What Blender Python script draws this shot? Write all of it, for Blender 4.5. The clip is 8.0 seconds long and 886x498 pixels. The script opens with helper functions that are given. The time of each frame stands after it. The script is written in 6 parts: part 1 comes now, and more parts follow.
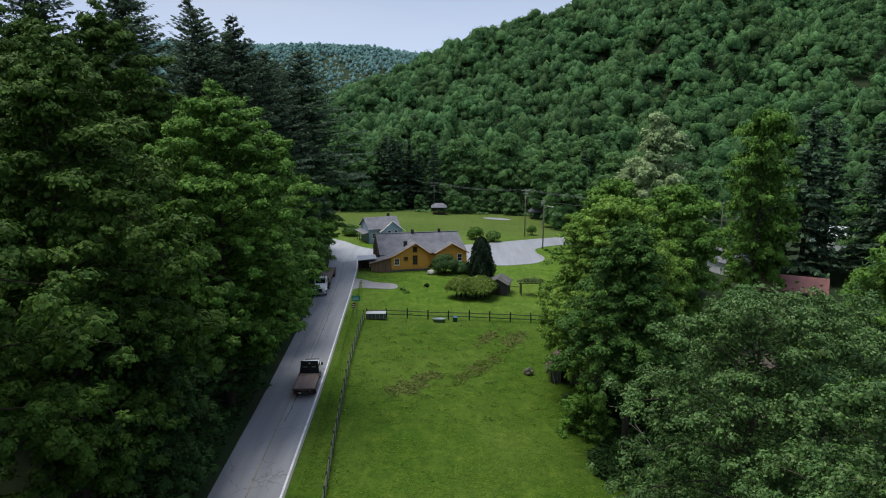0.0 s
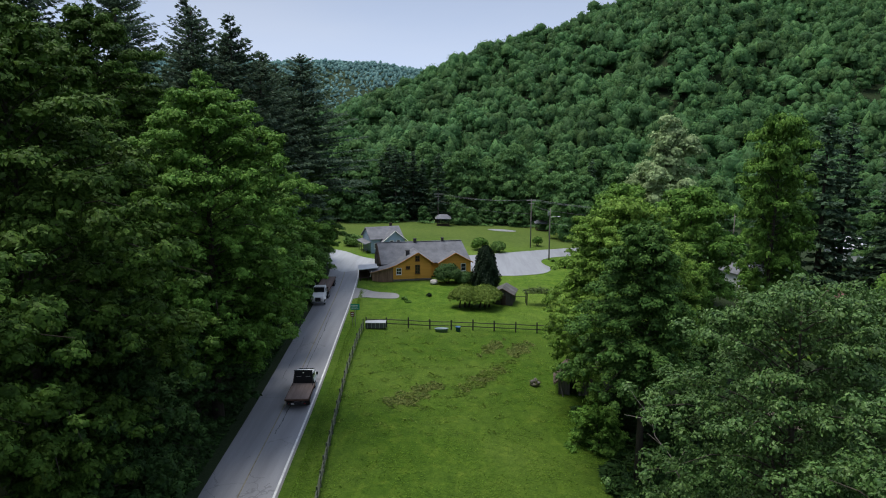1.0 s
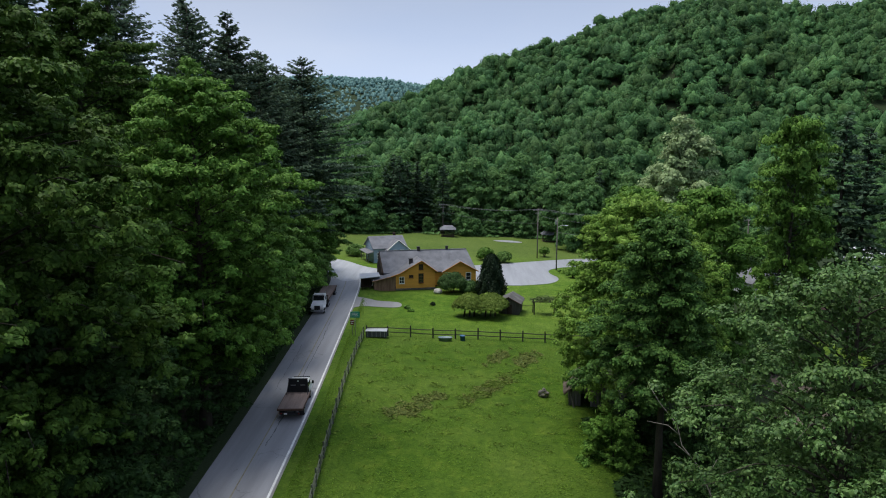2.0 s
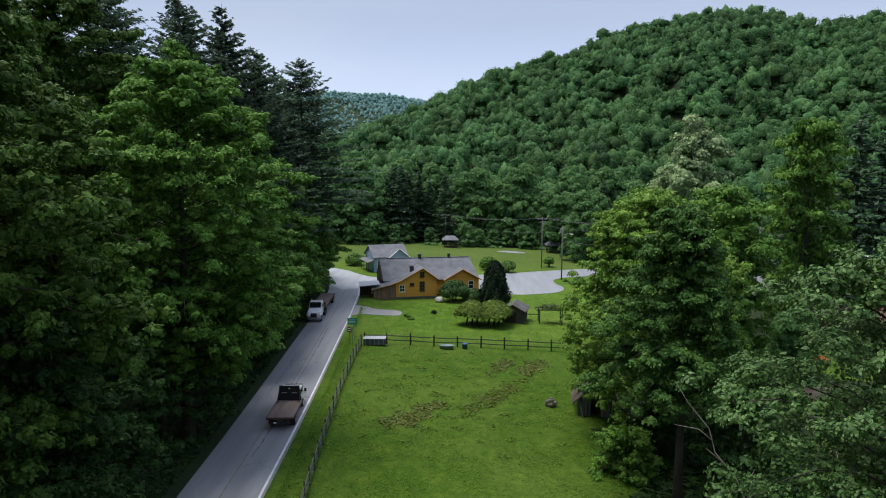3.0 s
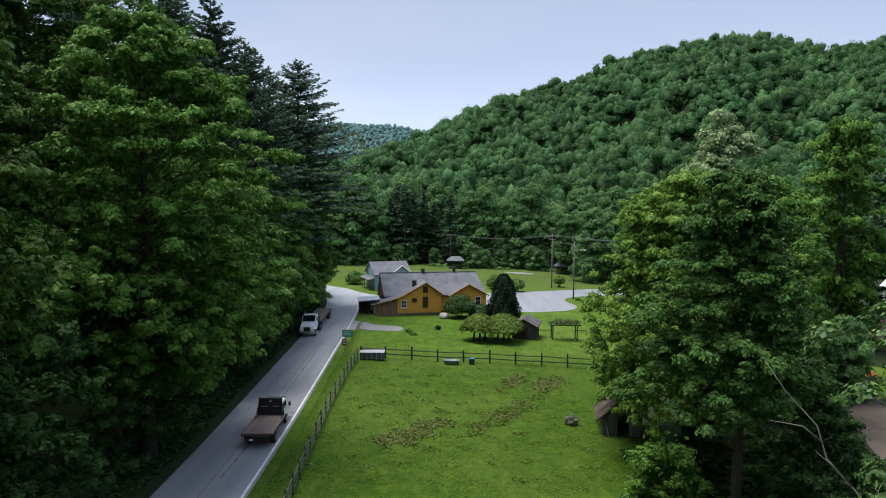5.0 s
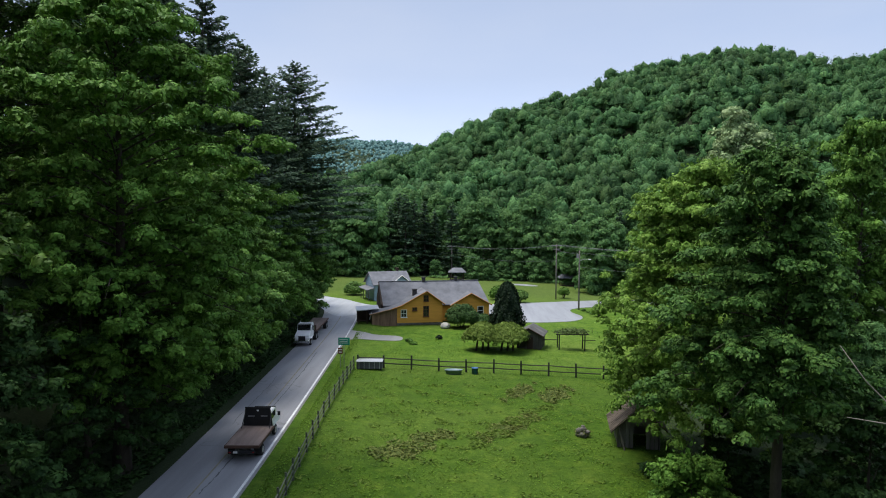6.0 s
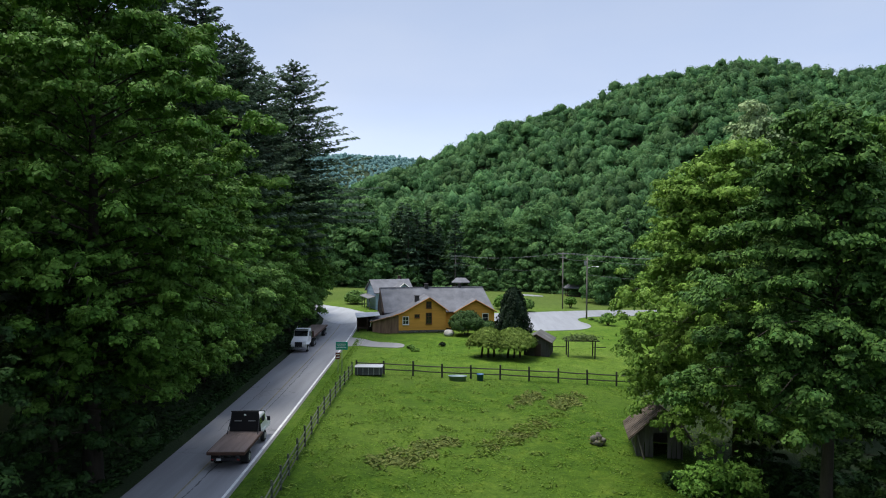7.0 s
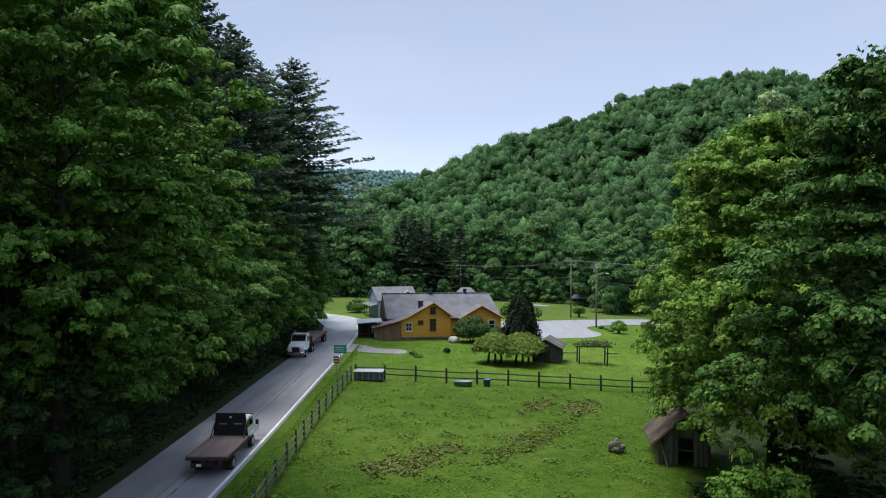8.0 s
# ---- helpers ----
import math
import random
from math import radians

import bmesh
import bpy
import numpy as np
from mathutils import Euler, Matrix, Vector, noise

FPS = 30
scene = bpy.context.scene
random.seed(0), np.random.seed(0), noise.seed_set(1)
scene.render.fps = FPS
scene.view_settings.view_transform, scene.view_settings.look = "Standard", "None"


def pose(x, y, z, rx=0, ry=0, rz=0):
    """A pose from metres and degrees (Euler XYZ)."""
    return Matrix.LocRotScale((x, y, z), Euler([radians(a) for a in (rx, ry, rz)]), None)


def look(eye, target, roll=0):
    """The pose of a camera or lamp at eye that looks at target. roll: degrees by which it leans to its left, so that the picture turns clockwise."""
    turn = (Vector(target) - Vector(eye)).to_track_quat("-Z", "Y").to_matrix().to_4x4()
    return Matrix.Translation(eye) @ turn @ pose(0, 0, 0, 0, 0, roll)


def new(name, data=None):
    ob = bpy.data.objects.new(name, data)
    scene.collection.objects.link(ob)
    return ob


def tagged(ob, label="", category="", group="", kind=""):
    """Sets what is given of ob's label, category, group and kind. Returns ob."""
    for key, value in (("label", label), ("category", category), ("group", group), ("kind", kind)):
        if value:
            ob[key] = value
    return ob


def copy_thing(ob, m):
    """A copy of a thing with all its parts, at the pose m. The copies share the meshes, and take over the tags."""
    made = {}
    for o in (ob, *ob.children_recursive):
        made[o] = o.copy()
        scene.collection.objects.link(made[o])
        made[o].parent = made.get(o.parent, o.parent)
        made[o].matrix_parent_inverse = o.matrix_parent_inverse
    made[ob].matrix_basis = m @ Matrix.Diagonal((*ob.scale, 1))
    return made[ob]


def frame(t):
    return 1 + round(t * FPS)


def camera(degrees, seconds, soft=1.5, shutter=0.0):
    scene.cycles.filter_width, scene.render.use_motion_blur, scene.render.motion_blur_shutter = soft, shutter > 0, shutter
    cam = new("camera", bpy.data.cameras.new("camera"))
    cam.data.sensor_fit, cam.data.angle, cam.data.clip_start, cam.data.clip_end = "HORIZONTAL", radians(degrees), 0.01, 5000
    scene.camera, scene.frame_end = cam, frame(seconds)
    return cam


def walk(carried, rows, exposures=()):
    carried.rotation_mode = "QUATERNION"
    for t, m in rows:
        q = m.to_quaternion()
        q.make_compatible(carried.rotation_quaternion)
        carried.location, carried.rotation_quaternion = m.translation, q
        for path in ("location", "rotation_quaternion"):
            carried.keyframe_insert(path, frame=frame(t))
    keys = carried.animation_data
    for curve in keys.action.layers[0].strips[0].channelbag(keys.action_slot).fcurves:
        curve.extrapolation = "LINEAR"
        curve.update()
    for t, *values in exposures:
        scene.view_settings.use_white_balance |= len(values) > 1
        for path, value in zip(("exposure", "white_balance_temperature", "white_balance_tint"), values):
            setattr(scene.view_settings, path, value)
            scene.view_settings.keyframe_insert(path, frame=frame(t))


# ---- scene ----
cam = camera(66.0, 8.0, soft=1.05)
METRES, EYE, TILT, LEAN, TURN = 36.0, 31.0, -11.0, 0.0, 0.0
ROWS = [
    (0.0, 0.0, 0.0, 0.0, -0.0, 0.0, -0.0),
    (0.5, 0.0058, 0.0558, -0.0208, 0.22, 0.7, -0.08),
    (1.0, 0.0109, 0.1123, -0.0414, 0.44, 1.4, -0.15),
    (1.5, 0.0148, 0.1695, -0.0625, 0.73, 2.1, -0.21),
    (3.0, 0.02, 0.3458, -0.1259, 1.13, 4.17, -0.36),
    (3.5, 0.0207, 0.4058, -0.1473, 1.31, 4.87, -0.44),
    (4.0, 0.0196, 0.4661, -0.1682, 1.41, 5.57, -0.46),
    (4.5, 0.0186, 0.5263, -0.189, 1.5, 6.25, -0.49),
    (6.0, 0.0128, 0.7069, -0.2367, 1.64, 8.35, -0.5),
    (6.5, 0.0114, 0.7675, -0.2538, 1.76, 9.07, -0.49),
    (7.0, 0.0095, 0.8277, -0.2721, 1.92, 9.71, -0.55),
    (7.5, 0.0086, 0.8883, -0.287, 2.19, 10.35, -0.62),
    (8.0, 0.0072, 0.9503, -0.3058, 2.33, 11.04, -0.63),
]
walk(cam, [(t, pose(0, 0, EYE, TILT, LEAN, TURN) @ pose(METRES * x, METRES * y, METRES * z, 90 + pitch, roll, yaw)) for t, x, y, z, yaw, pitch, roll in ROWS], exposures=((0.0, -0.26), (4.0, 0.0), (8.0, 0.17)))

# ---- world and sun (bright overcast) ----
SUN_EL, SUN_AZ = 73.0, 292.0
world = bpy.data.worlds.new("overcast_sky")
scene.world = world
world.use_nodes = True
wn, wl = world.node_tree.nodes, world.node_tree.links
sky = wn.new("ShaderNodeTexSky")
sky.sky_type, sky.sun_disc = "NISHITA", False
sky.sun_elevation, sky.sun_rotation = radians(SUN_EL), radians(SUN_AZ)
dim = wn.new("ShaderNodeVectorMath"); dim.operation = "SCALE"; dim.inputs["Scale"].default_value = 0.1
wl.new(sky.outputs[0], dim.inputs[0])
geo = wn.new("ShaderNodeTexCoord")
stretch = wn.new("ShaderNodeMapping"); stretch.inputs["Scale"].default_value = (1.2, 1.2, 3.5)
wl.new(geo.outputs["Generated"], stretch.inputs["Vector"])
cloud = wn.new("ShaderNodeTexNoise"); cloud.inputs["Scale"].default_value = 1.6; cloud.inputs["Detail"].default_value = 5.0
wl.new(stretch.outputs[0], cloud.inputs["Vector"])
cramp = wn.new("ShaderNodeValToRGB")
cramp.color_ramp.elements[0].position, cramp.color_ramp.elements[0].color = 0.30, (0.50, 0.62, 0.87, 1)
cramp.color_ramp.elements[1].position, cramp.color_ramp.elements[1].color = 0.72, (0.60, 0.69, 0.88, 1)
wl.new(cloud.outputs["Fac"], cramp.inputs["Fac"])
cmix = wn.new("ShaderNodeMix"); cmix.data_type = "RGBA"; cmix.inputs["Factor"].default_value = 0.88
wl.new(dim.outputs[0], cmix.inputs["A"]); wl.new(cramp.outputs[0], cmix.inputs["B"])
sep = wn.new("ShaderNodeSeparateXYZ")
wl.new(geo.outputs["Generated"], sep.inputs[0])
grad = wn.new("ShaderNodeValToRGB")
for _ in range(3):
    grad.color_ramp.elements.new(0.5)
for k, (p, v) in zip(grad.color_ramp.elements, ((0.0, 1.26), (0.10, 1.04), (0.20, 0.82), (0.36, 0.70), (1.0, 1.42))):
    k.position, k.color = p, (v, v, v * 1.01, 1)
wl.new(sep.outputs["Z"], grad.inputs["Fac"])
cmul = wn.new("ShaderNodeMix"); cmul.data_type, cmul.blend_type = "RGBA", "MULTIPLY"; cmul.inputs["Factor"].default_value = 1.0
wl.new(cmix.outputs["Result"], cmul.inputs["A"]); wl.new(grad.outputs[0], cmul.inputs["B"])
wbg = wn["Background"]; wbg.inputs["Strength"].default_value = 1.22
wl.new(cmul.outputs["Result"], wbg.inputs["Color"])

sun = new("sun", bpy.data.lights.new("sun", "SUN"))
sun.data.energy, sun.data.angle, sun.data.color = 4.2, radians(32), (1.0, 0.96, 0.88)
sa, se = radians(SUN_AZ), radians(SUN_EL)
sun.matrix_world = look((math.sin(sa) * math.cos(se) * 200, math.cos(sa) * math.cos(se) * 200, math.sin(se) * 200), (0, 0, 0))


# ---- materials ----
def mat(name, rough=0.8, metal=0.0):
    m = bpy.data.materials.new(name)
    m.use_nodes = True
    b = m.node_tree.nodes["Principled BSDF"]
    b.inputs["Roughness"].default_value, b.inputs["Metallic"].default_value = rough, metal
    b.inputs["Specular IOR Level"].default_value = 0.3
    return m, m.node_tree.nodes, m.node_tree.links, b


def noise_node(n, l, scale, detail=4.0, co=None, rough=0.6):
    t = n.new("ShaderNodeTexNoise")
    t.inputs["Scale"].default_value, t.inputs["Detail"].default_value, t.inputs["Roughness"].default_value = scale, detail, rough
    if co:
        l.new(co, t.inputs["Vector"])
    return t.outputs["Fac"]


def ramp(n, l, fac, stops):
    r = n.new("ShaderNodeValToRGB")
    e = r.color_ramp.elements
    while len(e) < len(stops):
        e.new(0.5)
    for k, (p, c) in zip(e, stops):
        k.position, k.color = p, (*c, 1)
    l.new(fac, r.inputs["Fac"])
    return r.outputs["Color"]


def mixc(n, l, a, b, fac, mode="MIX"):
    m = n.new("ShaderNodeMix")
    m.data_type, m.blend_type = "RGBA", mode
    for s, v in (("A", a), ("B", b), ("Factor", fac)):
        if isinstance(v, (int, float)):
            m.inputs[s].default_value = v
        elif isinstance(v, tuple):
            m.inputs[s].default_value = (*v, 1)
        else:
            l.new(v, m.inputs[s])
    return m.outputs["Result"]


def maths(n, l, op, a, b=None):
    m = n.new("ShaderNodeMath")
    m.operation = op
    for s, v in ((0, a), (1, b)):
        if v is None:
            continue
        if isinstance(v, (int, float)):
            m.inputs[s].default_value = v
        else:
            l.new(v, m.inputs[s])
    return m.outputs[0]


def bump(n, l, b, height, strength=0.4, dist=0.05):
    k = n.new("ShaderNodeBump")
    k.inputs["Strength"].default_value, k.inputs["Distance"].default_value = strength, dist
    l.new(height, k.inputs["Height"])
    l.new(k.outputs[0], b.inputs["Normal"])


def coords(n, l, scale=(1, 1, 1), kind="Object"):
    c = n.new("ShaderNodeTexCoord")
    m = n.new("ShaderNodeMapping")
    m.inputs["Scale"].default_value = scale
    l.new(c.outputs[kind], m.inputs["Vector"])
    return m.outputs[0]


def plain(name, col, rough=0.7, metal=0.0, var=0.25, scale=3.0, grain=(1, 1, 1), bmp=0.3):
    """Base colour with stains at a large scale, grain at a small one, and relief."""
    m, n, l, b = mat(name, rough, metal)
    co = coords(n, l, grain)
    lo, hi = tuple(c * (1 - var) for c in col), tuple(min(1, c * (1 + var)) for c in col)
    c1 = ramp(n, l, noise_node(n, l, scale * 0.25, 3, co), [(0.3, lo), (0.7, hi)])
    c2 = ramp(n, l, noise_node(n, l, scale * 4, 5, co), [(0.25, (1 - var,) * 3), (0.75, (1, 1, 1))])
    c = mixc(n, l, c1, c2, 1.0, "MULTIPLY")
    info = n.new("ShaderNodeObjectInfo")
    v = maths(n, l, "MULTIPLY_ADD", info.outputs["Random"], var * 0.6)
    v.node.inputs[2].default_value = 1 - var * 0.3
    h = n.new("ShaderNodeHueSaturation")
    l.new(c, h.inputs["Color"]); l.new(v, h.inputs["Value"])
    l.new(h.outputs[0], b.inputs["Base Color"])
    bump(n, l, b, noise_node(n, l, scale * 6, 4, co), bmp, 0.02)
    return m


def leafy(name, dark, light, trans=0.2, rough=0.6, spec=0.10, hue=0.006, spread=0.28, leaflet=9.0, gap=0.72, direct=False, flutter=0.45, mottle=0.6):
    """Foliage: sprays broken into leaflets; each spray has its own shade, each tree its own tint."""
    m, n, l, b = mat(name, rough)
    b.inputs["Specular IOR Level"].default_value = spec
    g = n.new("ShaderNodeNewGeometry")
    c = ramp(n, l, g.outputs["Random Per Island"], [(0.0, dark), (0.55, tuple((a + q) / 2 for a, q in zip(dark, light))), (1.0, light)])
    at = n.new("ShaderNodeAttribute"); at.attribute_name = "tint"
    info = n.new("ShaderNodeObjectInfo")
    hs = n.new("ShaderNodeHueSaturation")
    l.new(c, hs.inputs["Color"])
    both = maths(n, l, "ADD", at.outputs["Fac"], info.outputs["Random"])
    hv = maths(n, l, "MULTIPLY_ADD", both, hue); hv.node.inputs[2].default_value = 0.5 - hue
    vv = maths(n, l, "MULTIPLY_ADD", maths(n, l, "FRACT", maths(n, l, "MULTIPLY", both, 7.3)), spread); vv.node.inputs[2].default_value = 1 - spread / 2
    if direct:
        vv = maths(n, l, "MULTIPLY_ADD", at.outputs["Fac"], spread); vv.node.inputs[2].default_value = 1 - spread / 2
    l.new(hv, hs.inputs["Hue"]); l.new(vv, hs.inputs["Value"])
    l.new(hs.outputs[0], b.inputs["Base Color"])
    t = n.new("ShaderNodeBsdfTranslucent")
    l.new(hs.outputs[0], t.inputs["Color"])
    ms = n.new("ShaderNodeMixShader"); ms.inputs[0].default_value = trans
    l.new(b.outputs[0], ms.inputs[1]); l.new(t.outputs[0], ms.inputs[2])
    out = ms.outputs[0]
    if gap:
        v = n.new("ShaderNodeTexVoronoi"); v.inputs["Scale"].default_value = leaflet
        l.new(coords(n, l), v.inputs["Vector"])
        hole = maths(n, l, "GREATER_THAN", v.outputs["Distance"], gap)
        off = n.new("ShaderNodeVectorMath"); off.operation = "SUBTRACT"; off.inputs[1].default_value = (0.5, 0.5, 0.45)
        l.new(v.outputs["Color"], off.inputs[0])
        amt = n.new("ShaderNodeVectorMath"); amt.operation = "SCALE"; amt.inputs["Scale"].default_value = flutter
        l.new(off.outputs[0], amt.inputs[0])
        tot = n.new("ShaderNodeVectorMath"); tot.operation = "ADD"
        l.new(amt.outputs[0], tot.inputs[0]); l.new(g.outputs["Normal"], tot.inputs[1])
        nn = n.new("ShaderNodeVectorMath"); nn.operation = "NORMALIZE"
        l.new(tot.outputs[0], nn.inputs[0])
        l.new(nn.outputs[0], b.inputs["Normal"]); l.new(nn.outputs[0], t.inputs["Normal"])
        sc = n.new("ShaderNodeSeparateColor"); l.new(v.outputs["Color"], sc.inputs[0])
        l.new(maths(n, l, "MULTIPLY", vv, maths(n, l, "ADD", maths(n, l, "MULTIPLY", sc.outputs[0], mottle), 1.05 - 0.5 * mottle)), hs.inputs["Value"])
        cut = n.new("ShaderNodeMixShader")
        tr = n.new("ShaderNodeBsdfTransparent")
        l.new(hole, cut.inputs[0]); l.new(out, cut.inputs[1]); l.new(tr.outputs[0], cut.inputs[2])
        out = cut.outputs[0]
    l.new(out, n["Material Output"].inputs["Surface"])
    return m


M_LEAF = leafy("maple_leaves", (0.056, 0.132, 0.019), (0.124, 0.232, 0.038), 0.12)
M_LEAF_DEEP = leafy("deep_green_meadow_maple_leaves", (0.034, 0.086, 0.018), (0.090, 0.170, 0.034), 0.12)
M_LEAF_FRESH = leafy("fresh_yellow_green_leaves", (0.084, 0.168, 0.023), (0.176, 0.284, 0.048), 0.18)
# Darker copy of the maple leaves: shade under the canopy put into the colour.
M_LEAF_SHADED = leafy("shade_dark_leaves", (0.015, 0.040, 0.010), (0.038, 0.080, 0.018), 0.06)
# Maple green darkened throughout, in place of shade within the bank crowns.
M_LEAF_TALL = leafy("shade_dark_maple_leaves", (0.029, 0.068, 0.010), (0.068, 0.126, 0.019), 0.10)
M_LEAF_DARK = leafy("broad_leaves", (0.066, 0.142, 0.031), (0.140, 0.248, 0.054), 0.16)
M_LEAF_SILVER = leafy("silvery_leaves", (0.040, 0.094, 0.022), (0.108, 0.188, 0.050), 0.12, rough=0.5, spec=0.2)
M_LEAF_PALE = leafy("willow_leaves", (0.165, 0.240, 0.100), (0.320, 0.410, 0.195))
M_LEAF_MID = leafy("far_leaves", (0.070, 0.158, 0.055), (0.154, 0.280, 0.088), 0.40, leaflet=5.5, gap=0.66, flutter=0.6, mottle=0.6)
M_NEEDLE = leafy("pine_needles", (0.044, 0.078, 0.049), (0.116, 0.176, 0.104), 0.34, leaflet=5.0, gap=0.85)
M_FIR = leafy("fir_needles", (0.046, 0.090, 0.052), (0.108, 0.172, 0.096), 0.34, leaflet=5.0, gap=0.9)
M_CYPRESS = leafy("cypress_scales", (0.008, 0.020, 0.010), (0.020, 0.040, 0.016), 0.08, gap=0)
# Bluer and more translucent than the near leaves, imitating haze over the hill.
M_WOODS = leafy("hazed_hill_foliage", (0.056, 0.128, 0.049), (0.086, 0.174, 0.057), 0.36, spec=0.05, hue=0.014, spread=0.62, leaflet=1.4, gap=0.95, direct=True, flutter=0.6, mottle=0.55)
# Pale blue-green base colour stands in for haze before the distant mountain.
M_FAR_HAZE = leafy("haze_tinted_foliage", (0.125, 0.235, 0.215), (0.150, 0.270, 0.245), 0.2, hue=0.008, gap=0)
M_SHRUB = leafy("dark_shrub_leaves", (0.030, 0.072, 0.020), (0.076, 0.142, 0.040), 0.12)
M_VINE = leafy("grape_vine_leaves", (0.060, 0.098, 0.030), (0.130, 0.180, 0.058), 0.2)
M_WEED = leafy("weeds", (0.064, 0.096, 0.018), (0.172, 0.190, 0.050), gap=0)
M_CLUMP = leafy("coarse_weeds", (0.060, 0.112, 0.014), (0.150, 0.220, 0.036), 0.3, gap=0)
M_BLADE = leafy("grass_blades", (0.080, 0.160, 0.014), (0.135, 0.230, 0.025), 0.3, gap=0)
M_BARK = plain("bark", (0.075, 0.060, 0.048), 0.95, 0, 0.4, 3, (2, 2, 0.5), 0.8)
M_DEAD = plain("bleached_dead_wood", (0.20, 0.18, 0.155), 0.9, 0, 0.25, 4)
M_ORANGE = plain("ochre_clapboard_paint", (0.70, 0.335, 0.060), 0.75, 0, 0.14, 1.2, (0.4, 0.4, 6), 0.4)
M_TRIM = plain("ochre_brown_trim", (0.30, 0.135, 0.035), 0.75, 0, 0.15, 2)
M_BOARD = plain("weathered_brown_boards", (0.27, 0.165, 0.110), 0.9, 0, 0.35, 2, (5, 5, 0.6), 0.5)
M_DARKWOOD = plain("dark_brown_boards", (0.055, 0.036, 0.026), 0.9, 0, 0.3, 2, (5, 5, 0.6), 0.5)
M_SHINGLE = plain("grey_asphalt_shingles", (0.165, 0.168, 0.184), 0.95, 0, 0.24, 2.5, (1, 1, 1), 0.5)
M_SHAKE = plain("old_wooden_shakes", (0.115, 0.090, 0.070), 0.95, 0, 0.4, 2, (1, 1, 1), 0.7)
M_SHEDROOF = plain("grey_mossy_shingles", (0.105, 0.102, 0.098), 0.95, 0, 0.4, 2, (1, 1, 1), 0.7)
M_TIN = plain("pale_metal_roofing", (0.44, 0.45, 0.47), 0.45, 0.5, 0.12, 2)
M_STONE = plain("grey_fieldstone", (0.17, 0.158, 0.138), 0.95, 0, 0.35, 2.5, (1, 1, 1), 0.8)
M_BRICK = plain("sooty_brick", (0.060, 0.055, 0.055), 0.9, 0, 0.3, 4)
M_WHITE = plain("white_paint", (0.74, 0.73, 0.70), 0.6, 0, 0.08, 2)
M_REDTRIM = plain("brown_red_sash", (0.13, 0.045, 0.025), 0.6, 0, 0.2, 3)
M_BLUE = plain("blue_grey_siding", (0.30, 0.40, 0.51), 0.8, 0, 0.1, 1.5, (0.4, 0.4, 6), 0.3)
M_GREYWOOD = plain("grey_weathered_boards", (0.165, 0.150, 0.135), 0.95, 0, 0.3, 2, (5, 5, 0.6), 0.6)
M_SHED = plain("dark_weathered_boards", (0.080, 0.074, 0.068), 0.95, 0, 0.3, 2, (5, 5, 0.6), 0.6)
M_FENCE = plain("dark_fence_wood", (0.050, 0.050, 0.040), 0.9, 0, 0.3, 4)
M_FENCE_OLD = plain("mossy_fence_wood", (0.100, 0.112, 0.080), 0.95, 0, 0.35, 4)
M_POLE = plain("weathered_pole", (0.190, 0.170, 0.150), 0.9, 0, 0.3, 3, (3, 3, 0.4))
M_STEEL = plain("galvanised_steel", (0.42, 0.43, 0.44), 0.45, 0.8, 0.12, 4)
M_BLACK = plain("black_steel", (0.018, 0.018, 0.020), 0.5, 0, 0.2, 4)
M_RUBBER = plain("tyre_rubber", (0.020, 0.020, 0.020), 0.85, 0, 0.2, 6)
M_TRUCK = plain("white_truck_paint", (0.72, 0.72, 0.72), 0.3, 0, 0.06, 2, (1, 1, 1), 0.05)
M_DECK = plain("worn_plank_deck", (0.200, 0.150, 0.128), 0.9, 0, 0.2, 2, (4, 0.5, 1), 0.3)
M_RUST = plain("rusty_brown_steel", (0.10, 0.055, 0.040), 0.8, 0.2, 0.3, 3)
M_CHROME = plain("chrome", (0.6, 0.6, 0.62), 0.2, 1.0, 0.05, 3)
M_LAMP_RED = plain("red_lens", (0.35, 0.015, 0.012), 0.3, 0, 0.1, 4)
M_LAMP_CLEAR = plain("clear_lens", (0.75, 0.75, 0.72), 0.15, 0, 0.05, 4)
M_SIGN = plain("green_sign_sheeting", (0.012, 0.260, 0.165), 0.5, 0, 0.08, 3)
M_SIGN_RED = plain("brown_red_sign", (0.150, 0.040, 0.025), 0.6, 0, 0.15, 3)
M_TUB = plain("blue_plastic", (0.040, 0.130, 0.300), 0.5, 0, 0.15, 3)
M_TUB_GREY = plain("blue_grey_plastic", (0.200, 0.280, 0.320), 0.5, 0, 0.2, 3)
M_FEEDER = plain("grey_metal_box", (0.085, 0.085, 0.095), 0.7, 0, 0.25, 3)
M_CONC = plain("pale_concrete", (0.46, 0.44, 0.41), 0.9, 0, 0.15, 1.5)
M_REDROOF = plain("faded_red_roof", (0.30, 0.135, 0.120), 0.8, 0, 0.2, 1.5)
M_BROWNWALL = plain("brown_siding", (0.13, 0.085, 0.06), 0.85, 0, 0.2, 1.5)
M_ORANGEFAB = plain("orange_cloth", (0.55, 0.13, 0.03), 0.8, 0, 0.15, 3)
M_ARM = plain("pale_weathered_crossarm", (0.34, 0.32, 0.29), 0.9, 0, 0.2, 3)
M_WIRE = plain("cable", (0.15, 0.15, 0.16), 0.6, 0, 0.1, 3)


def glass(name="window_glass"):
    m, n, l, b = mat(name, 0.08)
    b.inputs["Specular IOR Level"].default_value = 0.6
    c = ramp(n, l, noise_node(n, l, 1.5, 2), [(0.3, (0.012, 0.013, 0.015)), (0.7, (0.03, 0.032, 0.035))])
    l.new(c, b.inputs["Base Color"])
    return m


M_GLASS = glass()


